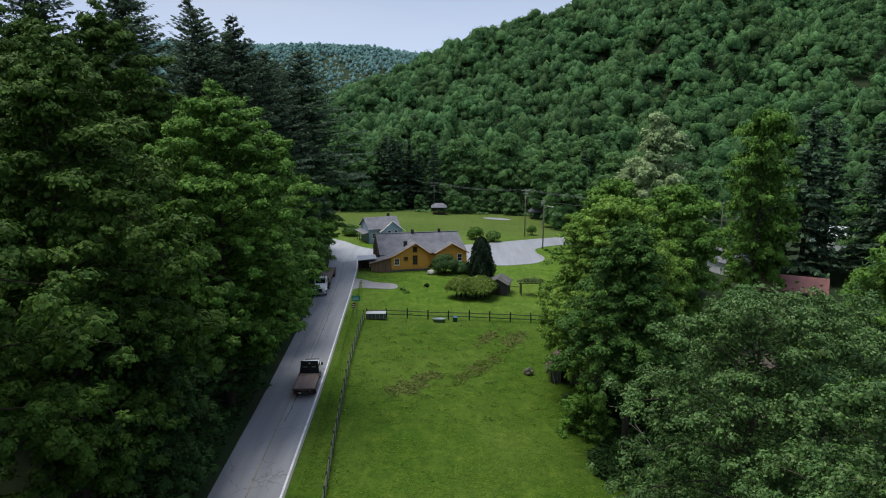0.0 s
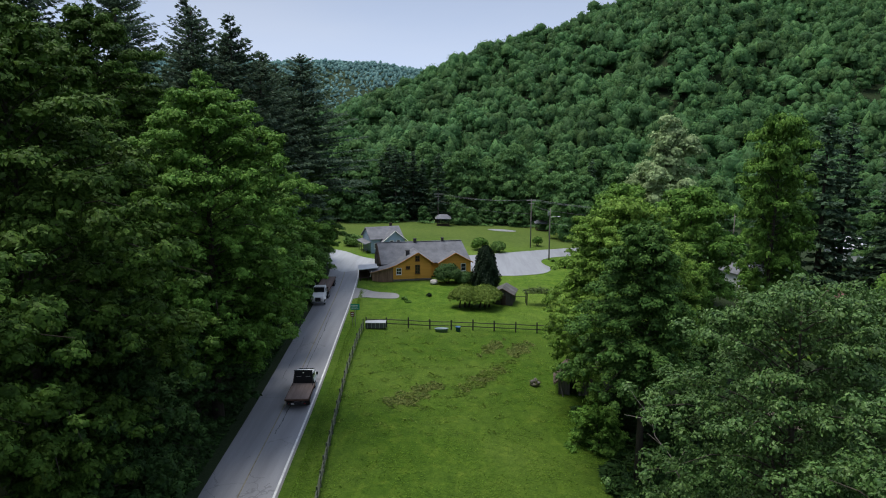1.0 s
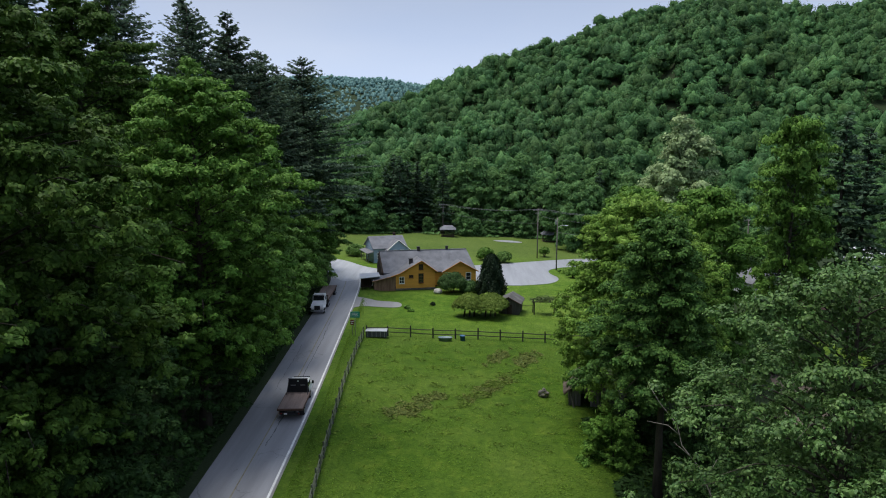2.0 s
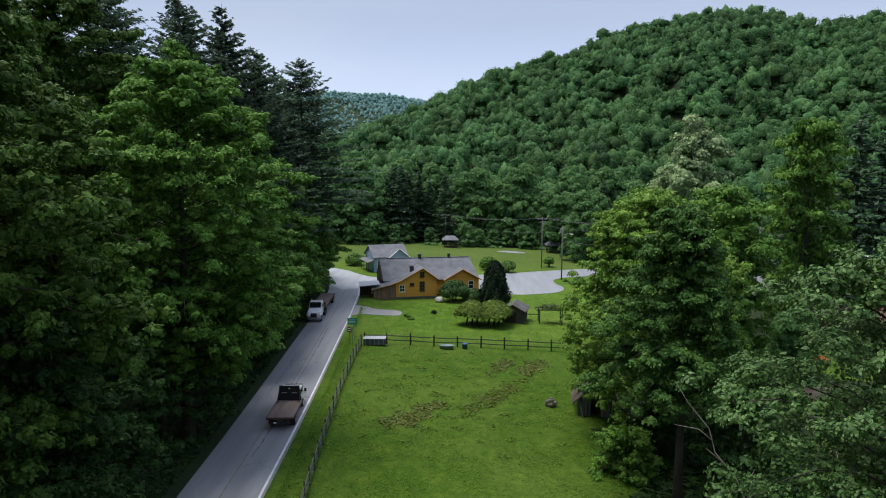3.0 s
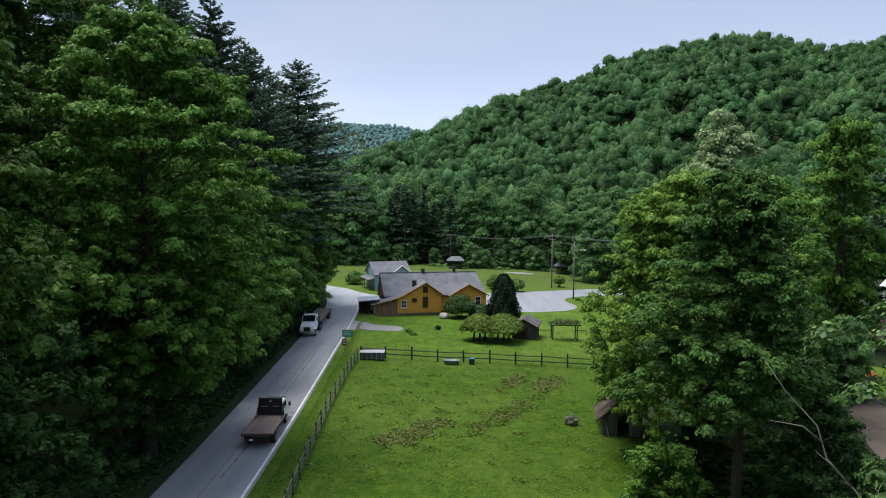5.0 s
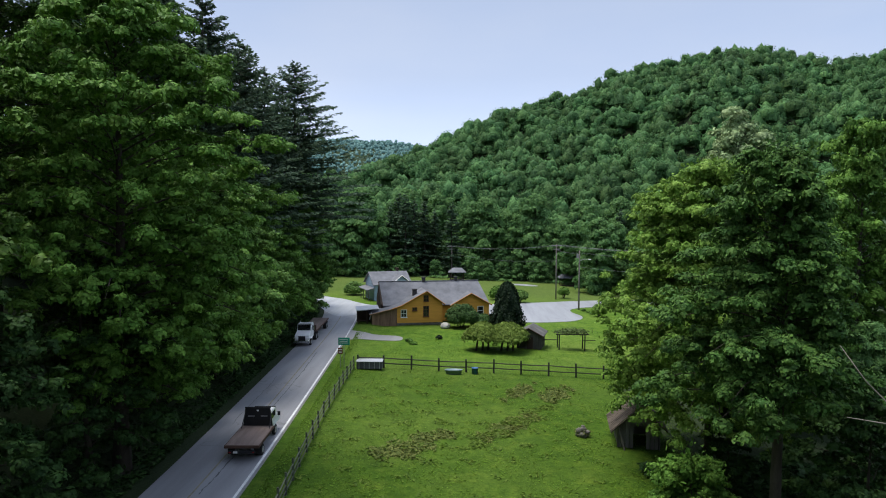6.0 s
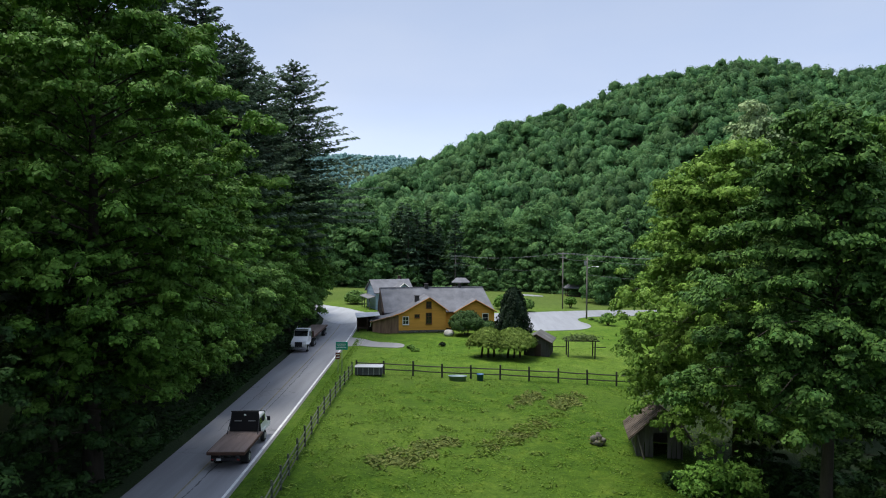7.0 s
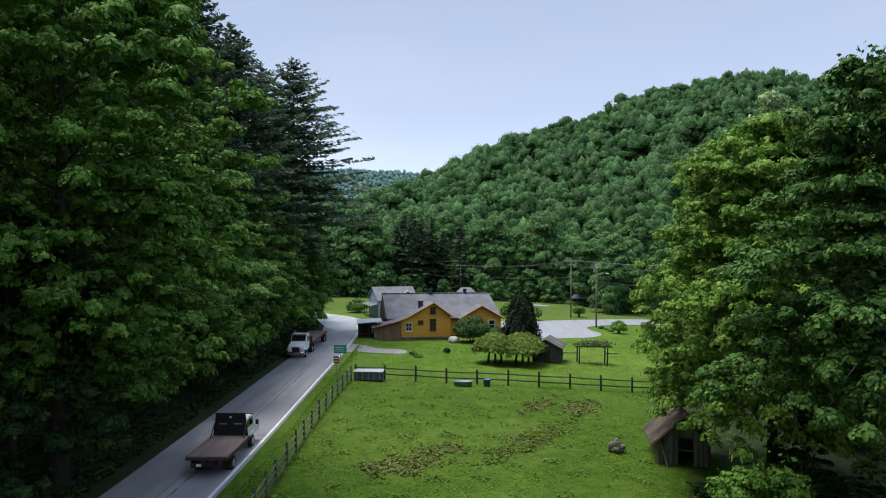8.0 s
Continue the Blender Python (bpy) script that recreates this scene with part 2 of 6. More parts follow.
def ground_material():
    m, n, l, b = mat("meadow_grass", 0.95)
    b.inputs["Specular IOR Level"].default_value = 0.1
    co = coords(n, l)
    big = noise_node(n, l, 0.045, 4, co)
    mid = noise_node(n, l, 0.55, 6, co, 0.75)
    fine = noise_node(n, l, 5.0, 6, co, 0.75)
    streak = noise_node(n, l, 1.0, 4, coords(n, l, (1.6, 0.25, 1)))
    grass = ramp(n, l, mid, [(0.30, (0.032, 0.074, 0.007)), (0.5, (0.054, 0.112, 0.010)), (0.70, (0.096, 0.152, 0.018))])
    pale = mixc(n, l, grass, (0.115, 0.170, 0.032), maths(n, l, "MULTIPLY", maths(n, l, "SUBTRACT", big, 0.42), 2.2))
    gr = mixc(n, l, pale, ramp(n, l, fine, [(0.25, (0.38, 0.45, 0.35)), (0.72, (1.3, 1.22, 1.2))]), 0.85, "MULTIPLY")
    gr = mixc(n, l, gr, ramp(n, l, streak, [(0.3, (0.82, 0.85, 0.8)), (0.7, (1.08, 1.06, 1.0))]), 0.7, "MULTIPLY")
    gr = mixc(n, l, gr, ramp(n, l, noise_node(n, l, 1.7, 5, co, 0.7), [(0.32, (0.62, 0.68, 0.55)), (0.5, (1.0, 1.0, 1.0)), (0.68, (1.28, 1.2, 1.1))]), 0.8, "MULTIPLY")
    a3 = n.new("ShaderNodeAttribute"); a3.attribute_name = "hay"
    gr = mixc(n, l, gr, ramp(n, l, fine, [(0.3, (0.072, 0.098, 0.026)), (0.7, (0.150, 0.175, 0.060))]), a3.outputs["Fac"])
    a4 = n.new("ShaderNodeAttribute"); a4.attribute_name = "lawn"
    gr = mixc(n, l, gr, (1.42, 1.36, 1.5), a4.outputs["Fac"], "MULTIPLY")
    soil = ramp(n, l, fine, [(0.25, (0.036, 0.034, 0.014)), (0.7, (0.120, 0.098, 0.048))])
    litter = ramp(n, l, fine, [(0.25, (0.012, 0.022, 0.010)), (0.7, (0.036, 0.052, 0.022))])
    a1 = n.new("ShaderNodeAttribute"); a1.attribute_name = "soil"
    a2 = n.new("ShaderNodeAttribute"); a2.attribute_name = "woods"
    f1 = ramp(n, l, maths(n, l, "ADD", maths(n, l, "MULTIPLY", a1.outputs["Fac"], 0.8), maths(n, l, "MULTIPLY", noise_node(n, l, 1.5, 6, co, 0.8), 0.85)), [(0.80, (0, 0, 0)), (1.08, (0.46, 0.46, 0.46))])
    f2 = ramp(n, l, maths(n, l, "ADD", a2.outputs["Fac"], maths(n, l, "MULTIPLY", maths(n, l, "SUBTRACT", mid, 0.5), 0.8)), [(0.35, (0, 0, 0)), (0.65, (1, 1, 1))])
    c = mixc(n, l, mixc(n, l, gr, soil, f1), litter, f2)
    l.new(c, b.inputs["Base Color"])
    bump(n, l, b, fine, 0.9, 0.12)
    return m


def road_material(name, base, crack):
    m, n, l, b = mat(name, 0.5)
    b.inputs["Specular IOR Level"].default_value = 0.6
    co = coords(n, l)
    fine = ramp(n, l, noise_node(n, l, 18, 6, co, 0.8), [(0.3, (0.78, 0.78, 0.78)), (0.7, (1.12, 1.12, 1.12))])
    lane = ramp(n, l, noise_node(n, l, 0.5, 5, coords(n, l, (1.5, 0.12, 1))), [(0.3, tuple(c * 0.78 for c in base)), (0.7, tuple(c * 1.15 for c in base))])
    c = mixc(n, l, lane, fine, 0.8, "MULTIPLY")
    v = n.new("ShaderNodeTexVoronoi"); v.feature = "DISTANCE_TO_EDGE"; v.inputs["Scale"].default_value = 0.28
    wob = n.new("ShaderNodeTexNoise"); wob.inputs["Scale"].default_value = 1.2
    l.new(co, wob.inputs["Vector"])
    add = n.new("ShaderNodeVectorMath"); add.operation = "ADD"
    l.new(co, add.inputs[0]); l.new(wob.outputs["Color"], add.inputs[1])
    l.new(add.outputs[0], v.inputs["Vector"])
    patch = maths(n, l, "GREATER_THAN", noise_node(n, l, 0.12, 2, co), 0.53)
    cr = maths(n, l, "MULTIPLY", maths(n, l, "LESS_THAN", v.outputs["Distance"], 0.012), patch)
    c = mixc(n, l, c, tuple(q * crack for q in base), maths(n, l, "MULTIPLY", cr, 0.45))
    l.new(c, b.inputs["Base Color"])
    bump(n, l, b, noise_node(n, l, 30, 4, co), 0.3, 0.01)
    return m


M_GROUND = ground_material()
M_ROAD = road_material("worn_asphalt", (0.245, 0.245, 0.258), 0.35)
M_LOT = road_material("pale_gravel_tarmac", (0.262, 0.268, 0.285), 0.55)
# Paler than the road: grazing sky reflection put into the base colour.
M_JUNC = road_material("worn_asphalt_sky_sheen", (0.350, 0.360, 0.380), 0.75)
M_DRIVE = road_material("grey_gravel", (0.215, 0.208, 0.205), 0.7)
M_GRAVEL = road_material("shoulder_gravel", (0.200, 0.192, 0.178), 0.6)
M_DIRT = plain("packed_brown_dirt", (0.105, 0.082, 0.066), 0.95, 0, 0.25, 1.2, (1, 1, 1), 0.4)
M_TAR = plain("tar_seal", (0.120, 0.120, 0.126), 0.6, 0, 0.3, 4)
M_LINE_W = plain("worn_white_line", (0.66, 0.66, 0.64), 0.7, 0, 0.18, 3)
M_LINE_Y = plain("faded_yellow_line", (0.31, 0.275, 0.19), 0.7, 0, 0.3, 5)


# ---- mesh helpers ----
def part(name, bm, material, parent=None, label="", smooth=False):
    me = bpy.data.meshes.new(name)
    bm.normal_update()
    bm.to_mesh(me)
    bm.free()
    me.materials.append(material)
    if smooth:
        me.polygons.foreach_set("use_smooth", [True] * len(me.polygons))
    ob = new(name, me)
    ob.parent = parent
    return tagged(ob, label) if label else ob


def thing(name, loc, label, category, group="", rz=0.0, kind=""):
    e = new(name)
    e.empty_display_size = 0.3
    e.matrix_basis = pose(*loc, 0, 0, rz)
    return tagged(e, label, category, group, kind)


def box(bm, c, s, rot=None, bev=0.0):
    r = bmesh.ops.create_cube(bm, size=1.0)["verts"]
    m = Matrix.Translation(c) @ (rot.to_4x4() if rot else Matrix.Identity(4)) @ Matrix.Diagonal((*s, 1))
    bmesh.ops.transform(bm, matrix=m, verts=r)
    if bev:
        es = list({e for v in r for e in v.link_edges})
        bmesh.ops.bevel(bm, geom=es, offset=bev, segments=1, affect="EDGES")
    return bm


def boxm(c, s, bev=0.0, rot=None):
    return box(bmesh.new(), c, s, rot, bev)


def tube(bm, pts, radii, sides=6, caps=True):
    """A tapered tube along a line of points."""
    rings = []
    for i, p in enumerate(pts):
        a, b = Vector(pts[max(i - 1, 0)]), Vector(pts[min(i + 1, len(pts) - 1)])
        d = (b - a).normalized()
        u = d.cross(Vector((0.31, 0.17, 0.93)))
        if u.length < 0.05:
            u = d.cross(Vector((1, 0, 0)))
        u.normalize()
        w = d.cross(u)
        rings.append([bm.verts.new(Vector(p) + float(radii[i]) * (u * math.cos(k * math.tau / sides) + w * math.sin(k * math.tau / sides))) for k in range(sides)])
    for r0, r1 in zip(rings, rings[1:]):
        for k in range(sides):
            bm.faces.new((r0[k], r0[(k + 1) % sides], r1[(k + 1) % sides], r1[k]))
    if caps:
        bm.faces.new(rings[0][::-1]); bm.faces.new(rings[-1])
    return bm


def prism(bm, outline, y0, y1):
    """A solid between two planes of y with the given outline of (x, z)."""
    a = [bm.verts.new((x, y0, z)) for x, z in outline]
    b = [bm.verts.new((x, y1, z)) for x, z in outline]
    bm.faces.new(a); bm.faces.new(b[::-1])
    for i in range(len(a)):
        j = (i + 1) % len(a)
        bm.faces.new((a[j], a[i], b[i], b[j]))
    bmesh.ops.recalc_face_normals(bm, faces=bm.faces)
    return bm


def slab(bm, corners, th):
    """A flat slab hung down from its upper corners."""
    a = [bm.verts.new(c) for c in corners]
    b = [bm.verts.new((c[0], c[1], c[2] - th)) for c in corners]
    fs = [bm.faces.new(a), bm.faces.new(b[::-1])]
    for i in range(len(a)):
        j = (i + 1) % len(a)
        fs.append(bm.faces.new((a[j], a[i], b[i], b[j])))
    bmesh.ops.recalc_face_normals(bm, faces=fs)
    return bm


def lump(bm, c, s, seed, sub=3, rough=0.25, freq=1.3):
    r = bmesh.ops.create_icosphere(bm, subdivisions=sub, radius=1.0)["verts"]
    for v in r:
        k = 1 + rough * noise.noise(v.co * freq + Vector((seed * 3.1, seed * 1.7, 0)))
        v.co = Vector(c) + Vector((v.co.x * s[0], v.co.y * s[1], v.co.z * s[2])) * k
    return bm


def quads(name, corners, material, parent=None, tint=None, label=""):
    """A mesh of loose four-cornered leaves: corners is an array (n, 4, 3)."""
    n = len(corners)
    me = bpy.data.meshes.new(name)
    me.vertices.add(n * 4); me.loops.add(n * 4); me.polygons.add(n)
    me.vertices.foreach_set("co", np.ascontiguousarray(corners, dtype=np.float32).ravel())
    me.loops.foreach_set("vertex_index", np.arange(n * 4, dtype=np.int32))
    me.polygons.foreach_set("loop_start", np.arange(0, n * 4, 4, dtype=np.int32))
    me.polygons.foreach_set("loop_total", np.full(n, 4, dtype=np.int32))
    if tint is not None:
        at = me.attributes.new("tint", "FLOAT", "POINT")
        at.data.foreach_set("value", np.repeat(tint, 4).astype(np.float32))
    me.update(calc_edges=True)
    me.materials.append(material)
    ob = new(name, me)
    ob.parent = parent
    return tagged(ob, label) if label else ob


def unit(v):
    return v / np.maximum(np.linalg.norm(v, axis=-1, keepdims=True), 1e-6)


def leaves(rng, p, nrm, axis, ln, wd, fold=0.18):
    """Kite-shaped sprays at p, facing nrm, their tips along axis, each a little folded."""
    side = unit(np.cross(nrm, axis))
    ax = unit(np.cross(side, nrm))
    ln, wd = ln[:, None], wd[:, None]
    a = p - ax * ln * 0.5
    c = p + ax * ln * 0.5 - nrm * ln * fold
    b = p + side * wd * 0.5 + ax * ln * 0.08
    d = p - side * wd * 0.5 + ax * ln * 0.08
    return np.stack([a, b, c, d], axis=1)


def ico(sub):
    bm = bmesh.new()
    bmesh.ops.create_icosphere(bm, subdivisions=sub, radius=1.0)
    bm.verts.index_update()
    v = np.array([tuple(q.co) for q in bm.verts])
    f = np.array([[q.index for q in k.verts] for k in bm.faces])
    bm.free()
    return v, f


def cores(name, c, r, squash, material, seed, tint, sub=2, parent=None):
    """Rounded uneven crown bodies at c with radii r, under the outer leaves."""
    rng = np.random.default_rng(seed)
    V, F = ico(sub)
    F = F[V[F].mean(1)[:, 2] > -0.45]
    n, m = len(c), len(V)
    ph = rng.uniform(0, math.tau, (n, 3, 1))
    lob = 1 + 0.16 * np.sin(3.1 * V[None, :, 0] + ph[:, 0]) + 0.16 * np.sin(3.7 * V[None, :, 1] + ph[:, 1]) + 0.14 * np.sin(4.3 * V[None, :, 2] + ph[:, 2])
    v = V[None] * (lob * rng.uniform(0.86, 1.10, (n, m)))[:, :, None] * r[:, None, None] * np.array([1, 1, squash]) + c[:, None]
    f = (F[None] + m * np.arange(n)[:, None, None]).reshape(-1, 3)
    me = bpy.data.meshes.new(name)
    me.vertices.add(n * m); me.loops.add(f.size); me.polygons.add(len(f))
    me.vertices.foreach_set("co", v.astype(np.float32).ravel())
    me.loops.foreach_set("vertex_index", f.astype(np.int32).ravel())
    me.polygons.foreach_set("loop_start", np.arange(0, f.size, 3, dtype=np.int32))
    me.polygons.foreach_set("loop_total", np.full(len(f), 3, dtype=np.int32))
    at = me.attributes.new("tint", "FLOAT", "POINT")
    at.data.foreach_set("value", np.repeat(tint, m).astype(np.float32))
    me.update(calc_edges=True)
    me.polygons.foreach_set("use_smooth", np.ones(len(f), dtype=bool))
    me.materials.append(material)
    ob = new(name, me)
    ob.parent = parent
    return ob if parent else tagged(ob, kind="stuff")


# ---- the lie of the land ----
ROAD = [(-6, -160), (-11, -60), (-14.1, 0), (-16.25, 54), (-17.05, 75), (-18.5, 103), (-19.9, 128), (-21.8, 148), (-26, 163), (-35, 176), (-52, 188), (-90, 200)]


def road_point(s):
    """Catmull-Rom through the road's middle; s counts the points."""
    i = min(max(int(s), 1), len(ROAD) - 3)
    f = s - i
    p = [Vector(ROAD[k]) for k in (i - 1, i, i + 1, i + 2)]
    return 0.5 * (2 * p[1] + (p[2] - p[0]) * f + (2 * p[0] - 5 * p[1] + 4 * p[2] - p[3]) * f * f + (3 * p[1] - p[0] - 3 * p[2] + p[3]) * f ** 3)


ROAD_LINE = [road_point(1 + k * (len(ROAD) - 3) / 160) for k in range(161)]
RX, RY = np.array([p.x for p in ROAD_LINE]), np.array([p.y for p in ROAD_LINE])


def sstep(v, a, b):
    t = np.clip((v - a) / (b - a), 0, 1)
    return t * t * (3 - 2 * t)


def wave(x, y):
    return np.sin(x * 0.021 + 1.3) * np.cos(y * 0.017 + 0.4) + 0.5 * np.sin(x * 0.053 - y * 0.041) + 0.3 * np.sin(x * 0.11 + y * 0.13)


def height(x, y):
    x, y = np.asarray(x, float), np.asarray(y, float)
    z = -0.045 * np.clip(x + 12, 0, 55)
    w = sstep(y, 116, 128) * (1 - sstep(y, 152, 166)) * sstep(x, -15.5, -12.5) * (1 - sstep(x, 2, 9))
    z = z * (1 - w) - 0.42 * w
    z = z + 0.05 * sstep(x, -11, -6) * wave(x * 6, y * 6)
    # bank that climbs from the road's far side
    edge = np.interp(y, RY, RX) - 3.9
    d = np.clip(edge - x, 0, None)
    z = z + np.minimum(0.18 * np.clip(d, 0, 2) + 0.52 * np.clip(d - 2, 0, 60), 30) * (1 - 0.9 * sstep(y, 176, 215)) + 0.5 * sstep(d, 3, 12) * wave(x * 3, y * 3)
    # wooded ridge beyond the meadow
    az = np.arctan2(x, y - 31.5)
    r = np.hypot(x, y - 31.5)
    crest = 445 + 30 * np.sin(az * 3.0)
    el = np.interp(az, [-3.14, -1.3, -0.6, -0.33, -0.18, 0.056, 0.22, 0.354, 0.5, 0.7, 1.6, 3.14], [0.15, 0.20, 0.15, 0.035, 0.060, 0.165, 0.217, 0.246, 0.220, 0.228, 0.22, 0.15])
    top = el * crest + 13.7 - 9.5
    s = (r - 226) / (crest - 226)
    ridge = top * np.where(s < 1, np.clip(s, 0, 1), 1 - 0.25 * sstep(s, 1, 2.2)) + 8 * sstep(s, 0.1, 0.4) * (1 - 0.6 * sstep(s, 0.7, 1)) * wave(x * 1.3, y * 1.3)
    # distant mountain across the valley's end
    far = 143 * sstep(r, 760, 1230) * sstep(az, -0.9, -0.35) * (1 - sstep(az, 0.15, 0.5)) + 6 * sstep(r, 700, 900) * wave(x * 0.4, y * 0.4)
    return z + np.maximum(ridge, 0) + np.maximum(far - np.maximum(ridge, 0), 0) * (r > 600)


def hz(x, y):
    return float(height(x, y))


def graded(lo, hi, step, end, grow=1.16):
    v = list(np.arange(lo, hi + step * 0.5, step))
    s = step
    while v[-1] < end:
        s *= grow
        v.append(v[-1] + s)
    s = step
    while v[0] > -end:
        s *= grow
        v.insert(0, v[0] - s)
    return np.array(v)


# dug and weedy strips in the meadow: centre, half length, half width, turn
SOIL = [(-4.2, 75.8, 3.0, 2.2, 0.9), (-2.0, 79.4, 3.0, 1.5, 0.7), (4.6, 83.2, 5.6, 1.5, 1.02), (6.6, 96.0, 4.6, 1.3, 1.16), (10.3, 95.5, 4.4, 1.7, 1.16)]


def soil_amount(x, y):
    a = np.zeros_like(x)
    for cx, cy, hl, hw, th in SOIL:
        u = ((x - cx) * math.cos(th) + (y - cy) * math.sin(th)) / hl
        v = (-(x - cx) * math.sin(th) + (y - cy) * math.cos(th)) / hw
        a = np.maximum(a, 1 - sstep(np.hypot(u, v), 0.1, 1.3))
    return a


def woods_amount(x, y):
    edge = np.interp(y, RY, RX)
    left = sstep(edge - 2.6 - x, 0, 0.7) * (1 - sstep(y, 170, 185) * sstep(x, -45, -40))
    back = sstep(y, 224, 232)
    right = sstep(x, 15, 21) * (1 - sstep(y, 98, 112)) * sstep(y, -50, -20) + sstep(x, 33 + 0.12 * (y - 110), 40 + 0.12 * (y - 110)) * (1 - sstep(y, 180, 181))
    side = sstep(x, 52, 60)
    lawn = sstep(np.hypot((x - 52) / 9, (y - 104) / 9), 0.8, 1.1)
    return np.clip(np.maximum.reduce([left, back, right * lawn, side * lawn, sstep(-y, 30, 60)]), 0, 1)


def build_ground():
    xs, ys = graded(-42, 60, 1.0, 3200), graded(20, 240, 1.25, 3200)
    X, Y = np.meshgrid(xs, ys)
    Z = height(X, Y)
    nx, ny = len(xs), len(ys)
    me = bpy.data.meshes.new("ground")
    co = np.stack([X, Y, Z], -1).reshape(-1, 3)
    idx = np.arange(nx * ny).reshape(ny, nx)
    q = np.stack([idx[:-1, :-1], idx[:-1, 1:], idx[1:, 1:], idx[1:, :-1]], -1).reshape(-1, 4)
    me.vertices.add(len(co)); me.loops.add(q.size); me.polygons.add(len(q))
    me.vertices.foreach_set("co", co.astype(np.float32).ravel())
    me.loops.foreach_set("vertex_index", q.astype(np.int32).ravel())
    me.polygons.foreach_set("loop_start", np.arange(0, q.size, 4, dtype=np.int32))
    me.polygons.foreach_set("loop_total", np.full(len(q), 4, dtype=np.int32))
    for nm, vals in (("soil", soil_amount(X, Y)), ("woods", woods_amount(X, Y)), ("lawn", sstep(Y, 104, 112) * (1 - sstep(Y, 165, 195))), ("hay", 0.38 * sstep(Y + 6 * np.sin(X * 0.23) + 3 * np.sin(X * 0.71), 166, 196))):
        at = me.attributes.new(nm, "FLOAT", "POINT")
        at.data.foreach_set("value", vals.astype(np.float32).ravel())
    me.update(calc_edges=True)
    me.polygons.foreach_set("use_smooth", np.ones(len(q), dtype=bool))
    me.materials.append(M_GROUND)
    return tagged(new("ground", me), "green mown meadow rising into wooded hillsides", "ground", kind="structure")


build_ground()


def ribbon(name, a, b, z, material, label, category, s0=0, s1=160, dash=None):
    """A strip along the road between two offsets from its middle (right is plus)."""
    bm = bmesh.new()
    prev = None
    for k in range(s0, s1 + 1):
        p, q = ROAD_LINE[max(k - 1, 0)], ROAD_LINE[min(k + 1, 160)]
        d = (q - p).normalized()
        r = Vector((d.y, -d.x))
        e0, e1 = ROAD_LINE[k] + r * a, ROAD_LINE[k] + r * b
        row = [bm.verts.new((e0.x, e0.y, z)), bm.verts.new((e1.x, e1.y, z)), bm.verts.new((e0.x, e0.y, z - 0.3)), bm.verts.new((e1.x, e1.y, z - 0.3))]
        if prev and not (dash and (k // dash) % 2):
            bm.faces.new((prev[0], prev[1], row[1], row[0]))
            bm.faces.new((prev[2], prev[0], row[0], row[2]))
            bm.faces.new((prev[1], prev[3], row[3], row[1]))
        prev = row
    return tagged(part(name, bm, material), label, category, kind="structure")


LINE_END = int(np.argmin(np.abs(RY - 147)))
ribbon("gravel_shoulder", 2.75, 3.02, 0.03, M_GRAVEL, "narrow gravel shoulder along the asphalt road", "shoulder", 0, LINE_END)
ribbon("road", -3.35, 2.85, 0.05, M_ROAD, "worn grey asphalt two-lane country road", "road")
ribbon("edge_line", 2.62, 2.80, 0.056, M_LINE_W, "solid white edge line on the asphalt", "road marking", 0, LINE_END)
ribbon("centre_line", -0.24, -0.12, 0.056, M_LINE_Y, "faded yellow centre line on the asphalt", "road marking", 0, LINE_END)


def seam(s0, s1, off, seed, w=0.045):
    """A wandering tar-filled crack along the road."""
    rng = random.Random(seed)
    bm = bmesh.new()
    prev, drift = None, 0.0
    for k in range(s0 * 4, s1 * 4 + 1):
        i, f = divmod(k, 4)
        p, q = ROAD_LINE[i], ROAD_LINE[min(i + 1, 160)]
        d = (q - p).normalized()
        r = Vector((d.y, -d.x))
        drift = 0.9 * drift + rng.uniform(-0.05, 0.05)
        c = p.lerp(q, f / 4) + r * (off + drift)
        h = w * rng.uniform(0.3, 1.3)
        row = [bm.verts.new((*(c - r * h), 0.0545)), bm.verts.new((*(c + r * h), 0.0545))]
        if prev:
            bm.faces.new((prev[0], prev[1], row[1], row[0]))
        prev = row
    return tagged(part("tar_seam", bm, M_TAR), "dark tar-filled crack along the asphalt", "road marking", kind="structure")


SEAM_AT = [int(np.argmin(np.abs(RY - y))) for y in (66, 80, 98, 112)]
seam(SEAM_AT[0], SEAM_AT[3], 0.35, 3, 0.05)
seam(SEAM_AT[1], SEAM_AT[2], -1.9, 7, 0.03)


def sheet(name, pts, lift, material, label, category, cuts=5):
    """A paved sheet with rounded corners and a thin edge that follows the ground."""
    for _ in range(2):
        pts = [(a[0] + (b[0] - a[0]) * w, a[1] + (b[1] - a[1]) * w) for a, b in zip(pts, pts[1:] + pts[:1]) for w in (0.25, 0.75)]
    bm = bmesh.new()
    f = bm.faces.new([bm.verts.new((x, y, 0)) for x, y in pts])
    bmesh.ops.triangulate(bm, faces=[f])
    for _ in range(cuts):
        long = [e for e in bm.edges if e.calc_length() > 2.0]
        if not long:
            break
        bmesh.ops.subdivide_edges(bm, edges=long, cuts=1)
        bmesh.ops.triangulate(bm, faces=[f for f in bm.faces if len(f.verts) > 3])
    for v in bm.verts:
        v.co.z = hz(v.co.x, v.co.y) + lift
    rim = [e for e in bm.edges if len(e.link_faces) == 1]
    ext = bmesh.ops.extrude_edge_only(bm, edges=rim)["geom"]
    for v in ext:
        if isinstance(v, bmesh.types.BMVert):
            v.co.z -= 0.25
    return tagged(part(name, bm, material), label, category, kind="structure")


